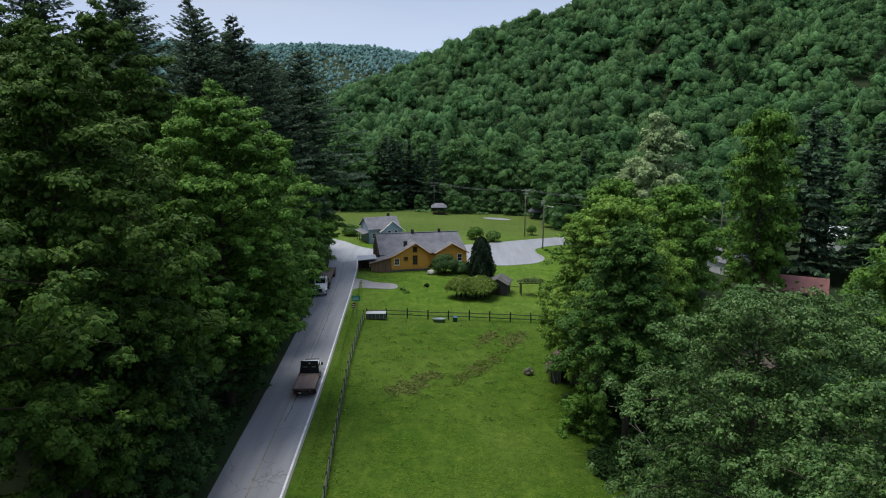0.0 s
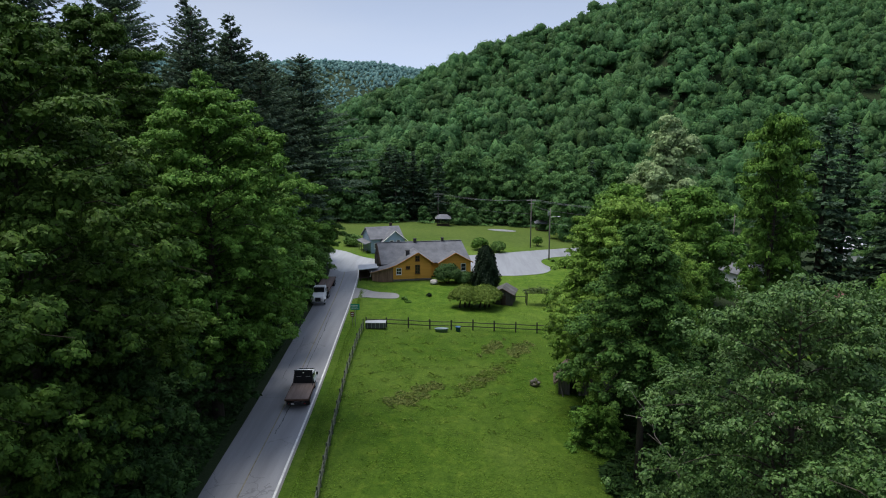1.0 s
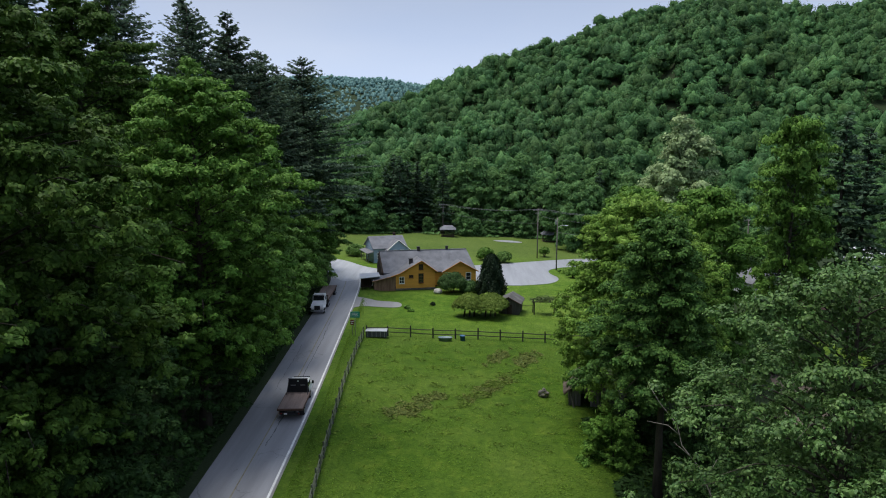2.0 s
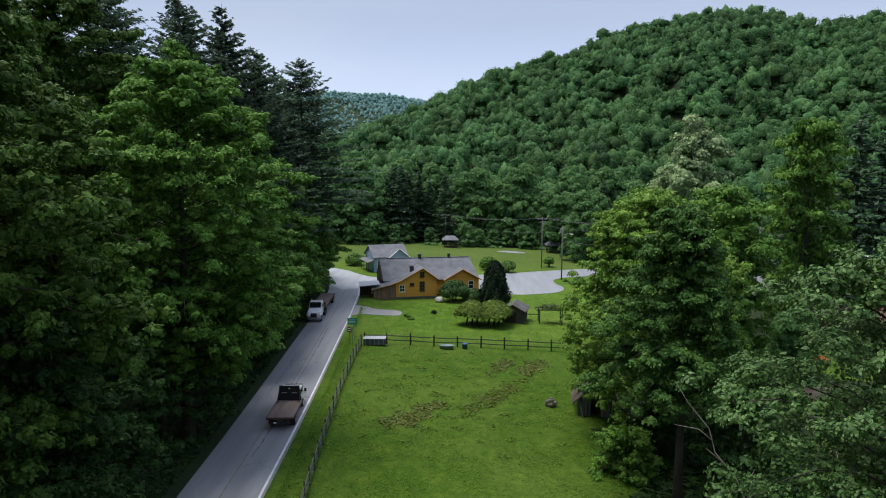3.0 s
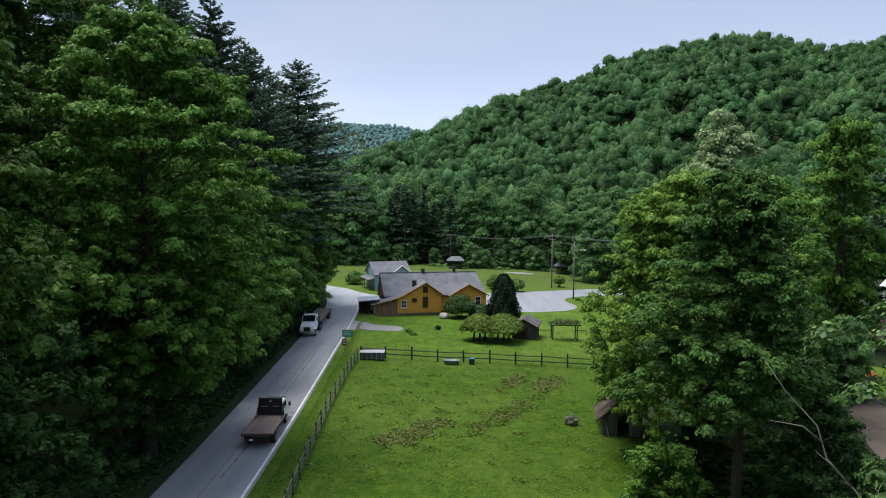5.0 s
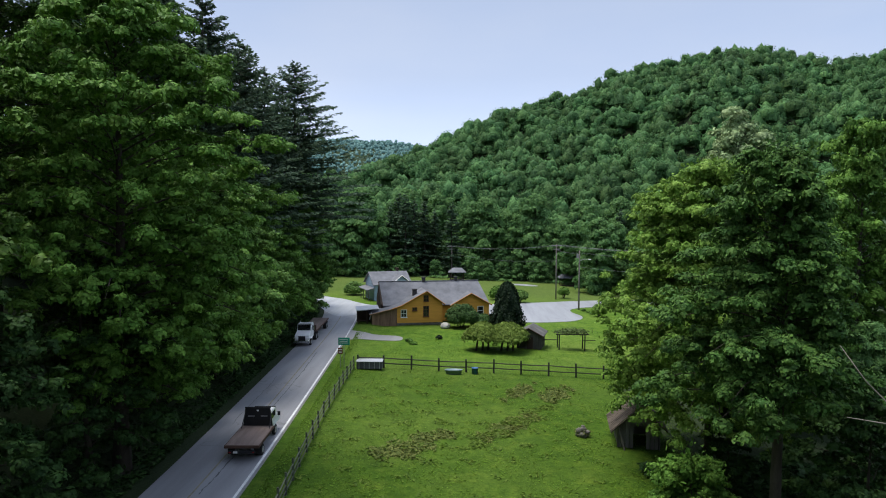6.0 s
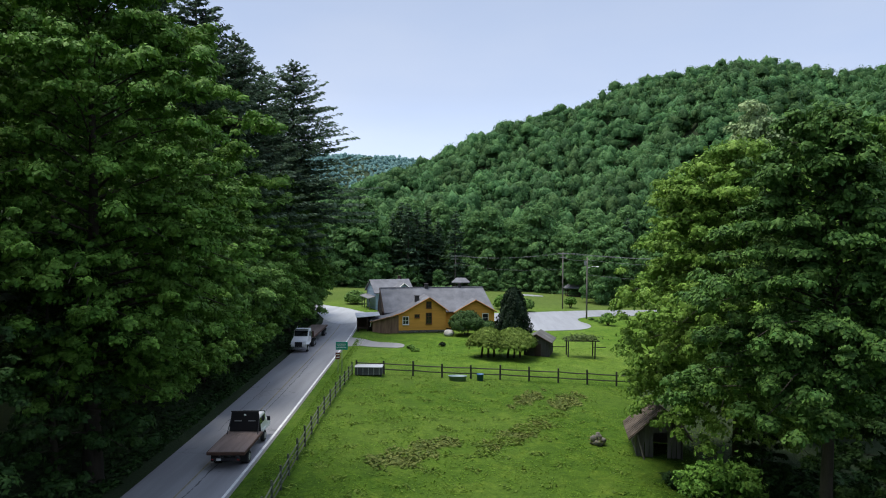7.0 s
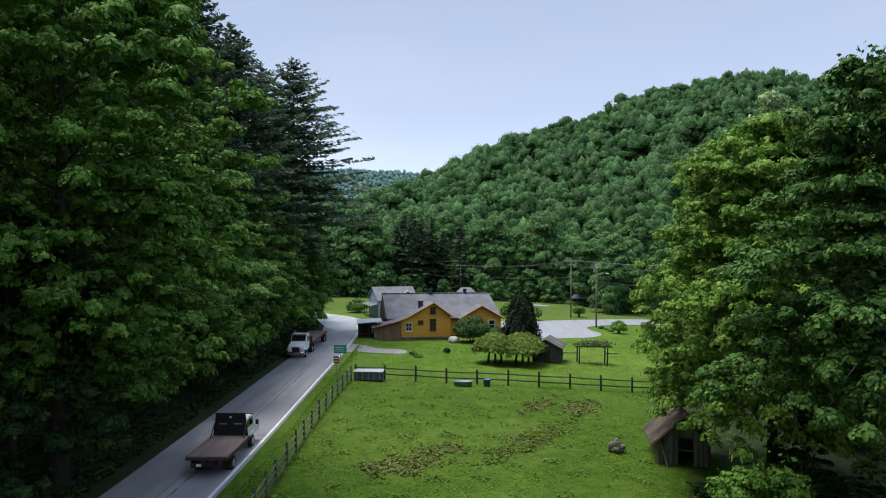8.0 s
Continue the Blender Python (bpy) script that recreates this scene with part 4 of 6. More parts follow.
# ---- things on the meadow and round the houses ----
def fence(pts, label, material, group, post_h=1.45, rails=(1.15, 0.55), spacing=3.2, ph=0.07, rail=0.065):
    """A post-and-rail fence along a line of points."""
    f = thing("fence", (pts[0][0], pts[0][1], hz(*pts[0])), label, "fence", group)
    o = Vector((pts[0][0], pts[0][1], hz(*pts[0])))
    rng = random.Random(len(pts))
    spots = []
    for (x0, y0), (x1, y1) in zip(pts, pts[1:]):
        n = max(1, round(math.hypot(x1 - x0, y1 - y0) / spacing))
        spots += [(x0 + (x1 - x0) * k / n, y0 + (y1 - y0) * k / n) for k in range(n)]
    spots.append(pts[-1])
    for x, y in spots:
        h = post_h * rng.uniform(0.94, 1.06)
        b = tube(bmesh.new(), [(x - o.x, y - o.y, hz(x, y) - o.z - 0.3), (x - o.x + rng.uniform(-.04, .04), y - o.y + rng.uniform(-.04, .04), hz(x, y) - o.z + h)], [ph * 1.1, ph], 6)
        part("post", b, material, f)
    for (x0, y0), (x1, y1) in zip(spots, spots[1:]):
        for r in rails:
            j0, j1 = rng.uniform(-.04, .04), rng.uniform(-.04, .04)
            a = Vector((x0 - o.x, y0 - o.y, hz(x0, y0) - o.z + r + j0))
            b = Vector((x1 - o.x, y1 - o.y, hz(x1, y1) - o.z + r + j1))
            m = a.lerp(b, 0.5) + Vector((0, 0, -0.03))
            part("rail", tube(bmesh.new(), [a, m, b], [rail, rail * 1.08, rail * 0.95], 5), material, f)
    return f


fence([(-11.9, 103.0), (-8.9, 103.5), (17.2, 104.2), (23, 105)], "dark wooden two-rail fence across the meadow", M_FENCE, "meadow fences", 1.6, (1.22, 0.6), 3.25, 0.1)
fence([(-12.3, 102.4), (-12.25, 95.0), (-11.9, 83.0), (-11.15, 71.0), (-10.5, 61.0), (-9.75, 51.0), (-8.9, 39.0)], "mossy old post-and-rail fence beside the road", M_FENCE_OLD, "meadow fences", 1.5, (1.15, 0.72, 0.3), 2.7, 0.075, 0.05)


def window(parent, x, y, z, w, h, frame_mat, bars=(1, 1)):
    """A framed window set in a wall that faces -y."""
    t = 0.1
    b = bmesh.new()
    for c, s in (((x - w / 2, y, z), (t, 0.12, h + t)), ((x + w / 2, y, z), (t, 0.12, h + t)), ((x, y, z + h / 2), (w - t, 0.12, t)), ((x, y, z - h / 2), (w - t, 0.12, t))):
        box(b, c, s)
    win = part("window", b, frame_mat, parent)
    part("pane", boxm((x, y + 0.02, z), (w - t, 0.02, h - t)), M_GLASS, win)
    for k in range(bars[0]):
        part("muntin", boxm((x - w / 2 + w * (k + 1) / (bars[0] + 1), y - 0.02, z), (0.05, 0.05, h - t)), frame_mat, win)
    for k in range(bars[1]):
        part("muntin", boxm((x, y - 0.03, z - h / 2 + h * (k + 1) / (bars[1] + 1)), (w - t, 0.05, 0.05)), frame_mat, win)
    part("sill", boxm((x, y - 0.06, z - h / 2 - 0.08), (w + 0.2, 0.2, 0.06)), frame_mat, win)
    return win


def yellow_house():
    h = thing("yellow_house", (-5.7, 138, -0.42), "ochre clapboard farmhouse with grey shingled cross-gabled roof", "house", rz=12)
    swap = Matrix(((0, 1, 0, 0), (1, 0, 0, 0), (0, 0, 1, 0), (0, 0, 0, 1)))
    # walls
    part("wall", prism(bmesh.new(), [(-5.05, 0.45), (2.75, 0.45), (2.75, 3.62), (0, 5.55), (-1.95, 4.55), (-4.2, 3.32), (-5.05, 3.05)], 0.0, 6.5), M_ORANGE, h, "ochre painted clapboard")
    part("wall", prism(bmesh.new(), [(4.95, 0.3), (11.5, 0.3), (11.5, 3.0), (8.2, 4.85), (4.95, 3.0)], 2.4, 8.0), M_ORANGE, h, "ochre painted clapboard")
    part("wall", boxm((3.85, 5.2, 1.75), (2.18, 4.2, 3.1)), M_ORANGE, h)
    w = part("wall", prism(bmesh.new(), [(2.9, 0.0), (11.9, 0.0), (11.9, 3.3), (7.4, 6.5), (2.9, 3.3)], -0.2, 0.2), M_DARKWOOD, h, "dark brown gable boards")
    w.matrix_basis = Matrix.Translation((-7.25, 0, 0)) @ swap
    part("wall", boxm((2.0, 7.4, 1.6), (18.0, 8.2, 3.2)), M_DARKWOOD, h)
    for k in range(13):
        x = -9.2 + k * 0.325
        zt = 2.02 + (x + 9.3) * 0.215
        part("plank", boxm((x + 0.15, 0.02 + 0.02 * (k % 2), zt / 2 - 0.05), (0.30, 0.05, zt - 0.1)), M_BOARD, h)
    part("wall", prism(bmesh.new(), [(-9.2, 0), (-5.06, 0), (-5.06, 2.95), (-9.2, 2.0)], 0.08, 4.0), M_BOARD, h, "weathered brown vertical boards")
    part("foundation", boxm((-1.15, 3.0, 0.2), (7.75, 5.86, 0.5)), M_STONE, h, "grey fieldstone foundation")
    part("foundation", boxm((8.2, 5.0, 0.1), (6.5, 5.1, 0.4)), M_STONE, h)
    for k in range(19):
        part("foundation_stone", lump(bmesh.new(), (-4.85 + k * 0.41, 0.06, 0.17 + 0.05 * (k % 3)), (0.21, 0.10, 0.15 + 0.03 * (k % 2)), k, 2, 0.3), M_STONE, h)
    # roofs
    ov = -0.45
    prof = [(0, 5.82), (-1.95, 4.80), (-4.2, 3.55), (-5.9, 2.98), (-9.65, 2.12)]
    for (x0, z0), (x1, z1), yb in zip(prof, prof[1:], (6.6, 5.3, 4.0, 3.6)):
        part("roof", slab(bmesh.new(), [(x0, ov, z0), (x1, ov, z1), (x1, yb, z1), (x0, yb, z0)], 0.16), M_SHINGLE, h)
    part("roof", slab(bmesh.new(), [(0, ov, 5.82), (0, 6.6, 5.82), (3.1, 4.5, 3.62), (3.1, ov, 3.62)], 0.16), M_SHINGLE, h)
    part("roof", slab(bmesh.new(), [(8.2, 1.9, 5.12), (8.2, 6.2, 5.12), (11.9, 6.2, 3.05), (11.9, 1.9, 3.05)], 0.16), M_SHINGLE, h)
    part("roof", slab(bmesh.new(), [(8.2, 1.9, 5.12), (4.5, 1.9, 3.05), (4.5, 3.4, 3.05), (8.2, 6.2, 5.12)], 0.16), M_SHINGLE, h)
    part("roof", slab(bmesh.new(), [(-7.4, 7.4, 6.8), (10.6, 7.4, 6.8), (11.7, 2.6, 3.1), (-7.1, 2.6, 3.1)], 0.16), M_SHINGLE, h, "dark grey main roof slope")
    part("roof", slab(bmesh.new(), [(-7.4, 7.4, 6.8), (-7.1, 12.2, 3.1), (11.7, 12.2, 3.1), (10.6, 7.4, 6.8)], 0.16), M_SHINGLE, h)
    part("roof", slab(bmesh.new(), [(10.6, 7.4, 6.8), (11.7, 12.2, 3.1), (11.75, 7.4, 3.1), (11.7, 2.6, 3.1)], 0.1), M_SHINGLE, h)
    part("ridge_cap", boxm((1.6, 7.4, 6.83), (18.0, 0.3, 0.08)), M_SHINGLE, h)
    for p, q in (((-0.05, 5.72), (-1.95, 4.68)), ((-1.95, 4.68), (-4.2, 3.43)), ((-4.2, 3.43), (-5.9, 2.86)), ((-5.9, 2.86), (-9.65, 2.0)), ((0.05, 5.72), (3.1, 3.52)), ((8.2, 5.02), (11.9, 2.95)), ((8.2, 5.02), (4.5, 2.95))):
        y = ov - 0.04 if p[0] < 4 and q[0] < 3.5 else 1.86
        part("bargeboard", tube(bmesh.new(), [(p[0], y, p[1]), (q[0], y, q[1])], [0.11, 0.11], 4), M_TRIM if p[0] > -5 else M_BOARD, h)
    part("bargeboard", tube(bmesh.new(), [(-7.45, 7.4, 6.72), (-7.15, 2.6, 3.02)], [0.12, 0.12], 4), M_DARKWOOD, h)
    part("gutter", boxm((3.8, 2.52, 2.98), (1.3, 0.12, 0.14)), M_DARKWOOD, h)
    # chimneys
    for x, y, z, s, t in ((-1.7, 2.4, 5.15, 0.72, 1.3), (0.6, 7.4, 7.0, 0.6, 0.8), (6.5, 7.5, 7.0, 0.5, 0.8)):
        ch = part("chimney", boxm((x, y, z), (s, s, t), 0.03), M_BRICK, h, "dark brick chimney")
        part("cap", boxm((x, y, z + t / 2 + 0.05), (s + 0.12, s + 0.12, 0.1)), M_BRICK, ch)
    # windows
    window(h, -0.07, -0.03, 4.55, 0.8, 1.0, M_REDTRIM, (1, 1))
    window(h, -0.07, -0.03, 2.35, 0.9, 1.75, M_REDTRIM, (1, 2))
    window(h, -2.0, -0.03, 2.75, 0.75, 0.5, M_REDTRIM, (1, 0))
    window(h, -3.85, -0.03, 2.05, 0.95, 1.25, M_WHITE, (1, 1))
    window(h, 9.95, 2.37, 1.95, 1.0, 1.5, M_WHITE, (0, 1))
    # porch at the road side
    part("porch_roof", slab(bmesh.new(), [(-11.8, -0.2, 2.75), (-8.0, -0.2, 3.0), (-8.0, 3.2, 3.2), (-11.8, 3.2, 3.05)], 0.1), M_TIN, h, "pale metal porch roof")
    for x, y in ((-11.5, 0.1), (-10.0, 0.1), (-11.5, 2.9)):
        part("porch_post", boxm((x, y, 1.4), (0.14, 0.14, 2.7)), M_DARKWOOD, h)
    part("porch_floor", boxm((-10.6, 1.5, 0.1), (2.4, 3.4, 0.3)), M_GREYWOOD, h)
    part("porch_rail", boxm((-10.75, 0.1, 1.0), (1.5, 0.07, 0.09)), M_DARKWOOD, h)
    part("porch_wall", boxm((-10.0, 3.0, 1.5), (2.9, 0.1, 2.8)), M_DARKWOOD, h)
    part("brace", tube(bmesh.new(), [(-9.6, -0.1, 1.2), (-9.3, -0.25, 2.4)], [0.05, 0.05], 4), M_WHITE, h)
    # side stair by the right gable
    for k in range(4):
        part("step", boxm((11.85 + k * 0.3, 3.2, 1.0 - k * 0.25), (0.3, 1.1, 0.08)), M_WHITE, h)
    part("handrail", tube(bmesh.new(), [(11.6, 2.65, 2.0), (12.9, 2.65, 0.9)], [0.05, 0.05], 5), M_WHITE, h)
    part("handrail_post", boxm((12.9, 2.65, 0.45), (0.09, 0.09, 1.1)), M_WHITE, h)
    return h


yellow_house()


def blue_house():
    h = thing("blue_house", (-15.2, 168, -0.4), "blue-grey sided house with a grey gabled roof", "house", rz=22)
    part("foundation", boxm((0.7, 4, -0.1), (8.1, 7.7, 0.5)), M_STONE, h)
    part("wall", boxm((0.7, 4, 2.0), (8.0, 7.6, 4.0)), M_BLUE, h)
    part("wall", prism(bmesh.new(), [(-0.3, 0), (4.9, 0), (4.9, 3.7), (2.3, 5.6), (-0.3, 3.7)], -1.2, 4), M_BLUE, h, "blue cross gable")
    w = part("wall", prism(bmesh.new(), [(0.0, 4.0), (7.6, 4.0), (3.8, 6.15)], -0.15, 0.15), M_BLUE, h)
    w.matrix_basis = Matrix.Translation((-3.2, 0.2, 0)) @ Matrix(((0, 1, 0, 0), (1, 0, 0, 0), (0, 0, 1, 0), (0, 0, 0, 1)))
    part("roof", slab(bmesh.new(), [(-3.7, 4, 6.4), (5.0, 4, 6.4), (5.0, -0.4, 3.9), (-3.7, -0.4, 3.9)], 0.16), M_SHINGLE, h)
    part("roof", slab(bmesh.new(), [(-3.7, 4, 6.4), (-3.7, 8.4, 3.9), (5.0, 8.4, 3.9), (5.0, 4, 6.4)], 0.16), M_SHINGLE, h)
    part("roof", slab(bmesh.new(), [(2.3, -1.6, 5.95), (2.3, 4.2, 5.95), (5.6, 4.2, 3.3), (5.6, -1.6, 3.3)], 0.14), M_SHINGLE, h)
    part("roof", slab(bmesh.new(), [(2.3, -1.6, 5.95), (-1.0, -1.6, 3.3), (-1.0, 1.5, 3.3), (2.3, 4.2, 5.95)], 0.14), M_SHINGLE, h)
    for x in (-1.0, 5.6):
        part("bargeboard", tube(bmesh.new(), [(2.3, -1.63, 5.85), (x, -1.63, 3.2)], [0.09, 0.09], 4), M_WHITE, h)
    part("chimney", boxm((3.0, 4.4, 6.6), (0.6, 0.6, 1.0), 0.03), M_DARKWOOD, h)
    window(h, 1.5, -1.23, 3.0, 0.9, 1.1, M_WHITE, (0, 1))
    window(h, 3.2, -1.23, 3.0, 0.9, 1.1, M_WHITE, (0, 1))
    window(h, -2.0, 0.17, 2.2, 1.0, 1.3, M_WHITE, (0, 1))
    for k in range(4):
        part("porch_post", boxm((-4.5, 0.6 + k * 2.2, 1.4), (0.13, 0.13, 2.8)), M_GREYWOOD, h)
    part("porch_roof", slab(bmesh.new(), [(-3.3, 0, 3.2), (-4.9, 0, 2.8), (-4.9, 8, 2.8), (-3.3, 8, 3.2)], 0.1), M_SHINGLE, h)
    part("porch_floor", boxm((-4.1, 4, 0.2), (1.7, 8, 0.3)), M_GREYWOOD, h)
    return h


blue_house()


def plank_shed():
    h = thing("garden_shed", (9.9, 120.5, hz(9.9, 120.5)), "small grey weathered board shed with shingled gable roof", "shed")
    o = [(-1.9, 0), (1.9, 0), (1.9, 2.35), (0, 3.35), (-1.9, 2.35)]
    part("wall", prism(bmesh.new(), o, 0.06, 4.6), M_SHED, h)
    for k in range(14):
        x = -1.9 + k * 0.2715
        zt = 3.3 - abs(x + 0.135) * 0.53
        part("plank", boxm((x + 0.135, 0.03, zt / 2), (0.25, 0.05, zt - 0.05)), M_SHED, h)
    part("roof", slab(bmesh.new(), [(0, -0.35, 3.6), (-2.35, -0.35, 2.3), (-2.35, 5, 2.3), (0, 5, 3.6)], 0.12), M_SHEDROOF, h)
    part("roof", slab(bmesh.new(), [(0, -0.35, 3.6), (0, 5, 3.6), (2.35, 5, 2.3), (2.35, -0.35, 2.3)], 0.12), M_SHEDROOF, h)
    part("bargeboard", tube(bmesh.new(), [(0, -0.38, 3.5), (-2.35, -0.38, 2.2)], [0.09, 0.09], 4), M_DARKWOOD, h)
    part("bargeboard", tube(bmesh.new(), [(0, -0.38, 3.5), (2.35, -0.38, 2.2)], [0.09, 0.09], 4), M_DARKWOOD, h)
    d = part("door", boxm((0.2, -0.02, 1.0), (0.95, 0.05, 1.95)), M_DARKWOOD, h)
    part("handle", boxm((0.55, -0.07, 1.0), (0.05, 0.06, 0.15)), M_BLACK, d)
    h.matrix_basis = pose(9.9, 120.5, hz(9.9, 120.5), 0, 0, -14) @ Matrix.Diagonal((0.92, 0.92, 0.86, 1))
    return h


plank_shed()


def old_hut():
    z = hz(14.6, 80)
    h = thing("old_hut", (15.0, 79.2, z), "weathered leaning board hut with a worn shake roof", "hut", rz=-8)
    part("wall", boxm((-1.65, 2.0, 0.75), (0.1, 3.9, 1.6)), M_GREYWOOD, h)
    part("wall", boxm((1.65, 2.0, 1.1), (0.1, 3.9, 2.3)), M_GREYWOOD, h)
    part("wall", prism(bmesh.new(), [(-1.7, 0), (1.7, 0), (1.7, 2.0), (0, 3.4), (-1.7, 1.5)], 3.9, 4.0), M_GREYWOOD, h)
    for k in range(10):
        x = -1.6 + k * 0.33
        if 4 <= k <= 6:
            part("plank", boxm((x, 0.0, 2.35), (0.3, 0.05, 0.9)), M_GREYWOOD, h)
        else:
            zt = 3.3 - abs(x) * 1.05
            part("plank", boxm((x, 0.0, max(zt, 1.5) / 2), (0.29, 0.05, max(zt, 1.5))), M_GREYWOOD, h)
    part("roof", slab(bmesh.new(), [(0.05, -0.5, 3.6), (-2.3, -0.5, 1.45), (-2.3, 4.4, 1.35), (0.05, 4.4, 3.5)], 0.14), M_SHAKE, h, "worn brown wooden shakes")
    part("roof", slab(bmesh.new(), [(0.05, -0.5, 3.6), (0.05, 4.4, 3.5), (2.3, 4.4, 1.6), (2.3, -0.5, 1.6)], 0.14), M_SHAKE, h)
    rng = random.Random(9)
    for r in range(9):
        f = (r + 0.5) / 9
        for c in range(11):
            b = boxm((0.05 - 2.38 * f, -0.45 + 4.85 * (c + 0.5) / 11, 3.62 - 2.16 * f + 0.03), (0.40, 0.40 * rng.uniform(0.8, 1.05), 0.03), 0, Euler((rng.uniform(-.05, .05), -0.74 + rng.uniform(-.06, .06), rng.uniform(-.08, .08))).to_matrix())
            part("shake", b, M_SHAKE, h)
    part("leaning_board", tube(bmesh.new(), [(-1.2, -0.75, 0), (-1.7, -0.1, 1.9)], [0.07, 0.06], 4), M_DEAD, h, "bleached board leaning on the wall")
    return h


old_hut()


def arbor():
    x0, y0 = 16.2, 122
    z = hz(x0, y0)
    a = thing("grape_arbor", (x0, y0, z), "dark wooden grape arbor carrying a leafy vine", "arbor")
    for x in (-1.9, 1.75):
        for y in (-0.9, 0.9):
            part("post", tube(bmesh.new(), [(x, y, -0.2), (x + 0.04, y, 2.3)], [0.1, 0.09], 6), M_FENCE, a)
    for y in (-0.9, 0.9):
        part("beam", boxm((0, y, 2.35), (4.8, 0.12, 0.14)), M_FENCE, a)
    for k in range(7):
        part("crossbar", boxm((-2.1 + k * 0.7, 0, 2.46), (0.09, 2.3, 0.08)), M_FENCE, a)
    part("rail", boxm((-2.9, 0.9, 1.25), (2.1, 0.08, 0.1)), M_FENCE, a)
    part("rail", boxm((2.7, 0.9, 1.2), (1.9, 0.08, 0.1)), M_FENCE, a)
    rng = np.random.default_rng(3)
    n = 1500
    p = np.stack([rng.normal(0, 1.15, n), rng.normal(0, 0.6, n), 2.55 + np.abs(rng.normal(0, 0.22, n)) - 0.3 * (rng.uniform(0, 1, n) > 0.8)], -1)
    nr = unit(rng.normal(size=(n, 3)) * 0.5 + np.array([0, -0.2, 0.9]))
    quads("vine", leaves(rng, p, nr, unit(rng.normal(size=(n, 3))), rng.uniform(0.16, 0.3, n), rng.uniform(0.14, 0.24, n)), M_VINE, a, label="leafy green vine")
    return a


arbor()


def weeping_tree(x, y, seed, R, H, label):
    rng = np.random.default_rng(seed)
    t = thing("weeping_tree", (x, y, hz(x, y) - 0.1), label, "tree", "weeping trees on the lawn")
    bm = bmesh.new()
    for sx, sy in ((0, 0), (-0.9, -0.4), (0.8, 0.3)):
        tube(bm, [(sx, sy, -0.2), (sx * 0.95 + 0.08, sy, 0.9), (sx * 0.7, sy + 0.05, 1.8), (sx * 0.4, sy * 0.5, H * 0.74)], [0.17, 0.14, 0.12, 0.07], 7)
    P, N, A, S = [], [], [], []
    for k in range(150):
        th = rng.uniform(0, math.tau)
        L = R * rng.uniform(0.25, 1.0) ** 0.6 * (1 + 0.12 * math.sin(3 * th + seed))
        d = np.array([math.cos(th), math.sin(th), 0])
        m = 150
        g = rng.uniform(0.1, 1.25, m)
        gg = np.minimum(g, 1)
        z = H * (0.84 + 0.16 * (1 - L / R)) + 0.10 * H * np.sin(gg * 2.4) - 0.30 * H * gg ** 2.2 * (L / R) - np.clip(g - 1, 0, 1) * H * 0.55
        P.append(d * (gg * L)[:, None] + rng.normal(size=(m, 3)) * 0.14 + np.stack([0 * z, 0 * z, z], -1))
        N.append(unit(d * 0.6 + np.array([0, 0, 0.8]) + rng.normal(size=(m, 3)) * 0.35))
        A.append(unit(d * 0.4 + np.array([0, 0, -0.9]) + rng.normal(size=(m, 3)) * 0.3))
        S.append(rng.uniform(0.22, 0.42, m))
        if k % 6 == 0:
            tube(bm, [(0, 0, H * 0.55), tuple(d * L * 0.4 + np.array([0, 0, H * 0.85])), tuple(d * L * 0.95 + np.array([0, 0, H * 0.55]))], [0.07, 0.045, 0.015], 4, False)
    part("trunk", bm, M_BARK, t, "", True)
    S = np.concatenate(S)
    quads("crown", leaves(rng, np.concatenate(P), np.concatenate(N), np.concatenate(A), S, S * 0.5), M_LEAF_WEEP, t, label="drooping yellow-green foliage")
    C = np.concatenate(P)[::45] * np.array([0.94, 0.94, 1.0]) - np.array([0, 0, 0.22])
    cores("inner_foliage", C, rng.uniform(0.3, 0.5, len(C)), 0.6, M_LEAF_WEEP, seed, rng.uniform(0, 1, len(C)), 1, t)
    return t


M_LEAF_WEEP = leafy("weeping_leaves", (0.092, 0.152, 0.024), (0.172, 0.238, 0.046), gap=0)
weeping_tree(3.2, 117.5, 4, 2.5, 3.8, "low weeping tree with an umbrella crown on the lawn")
weeping_tree(6.7, 118.3, 6, 3.1, 3.8, "wide weeping tree with an umbrella crown beside the shed")


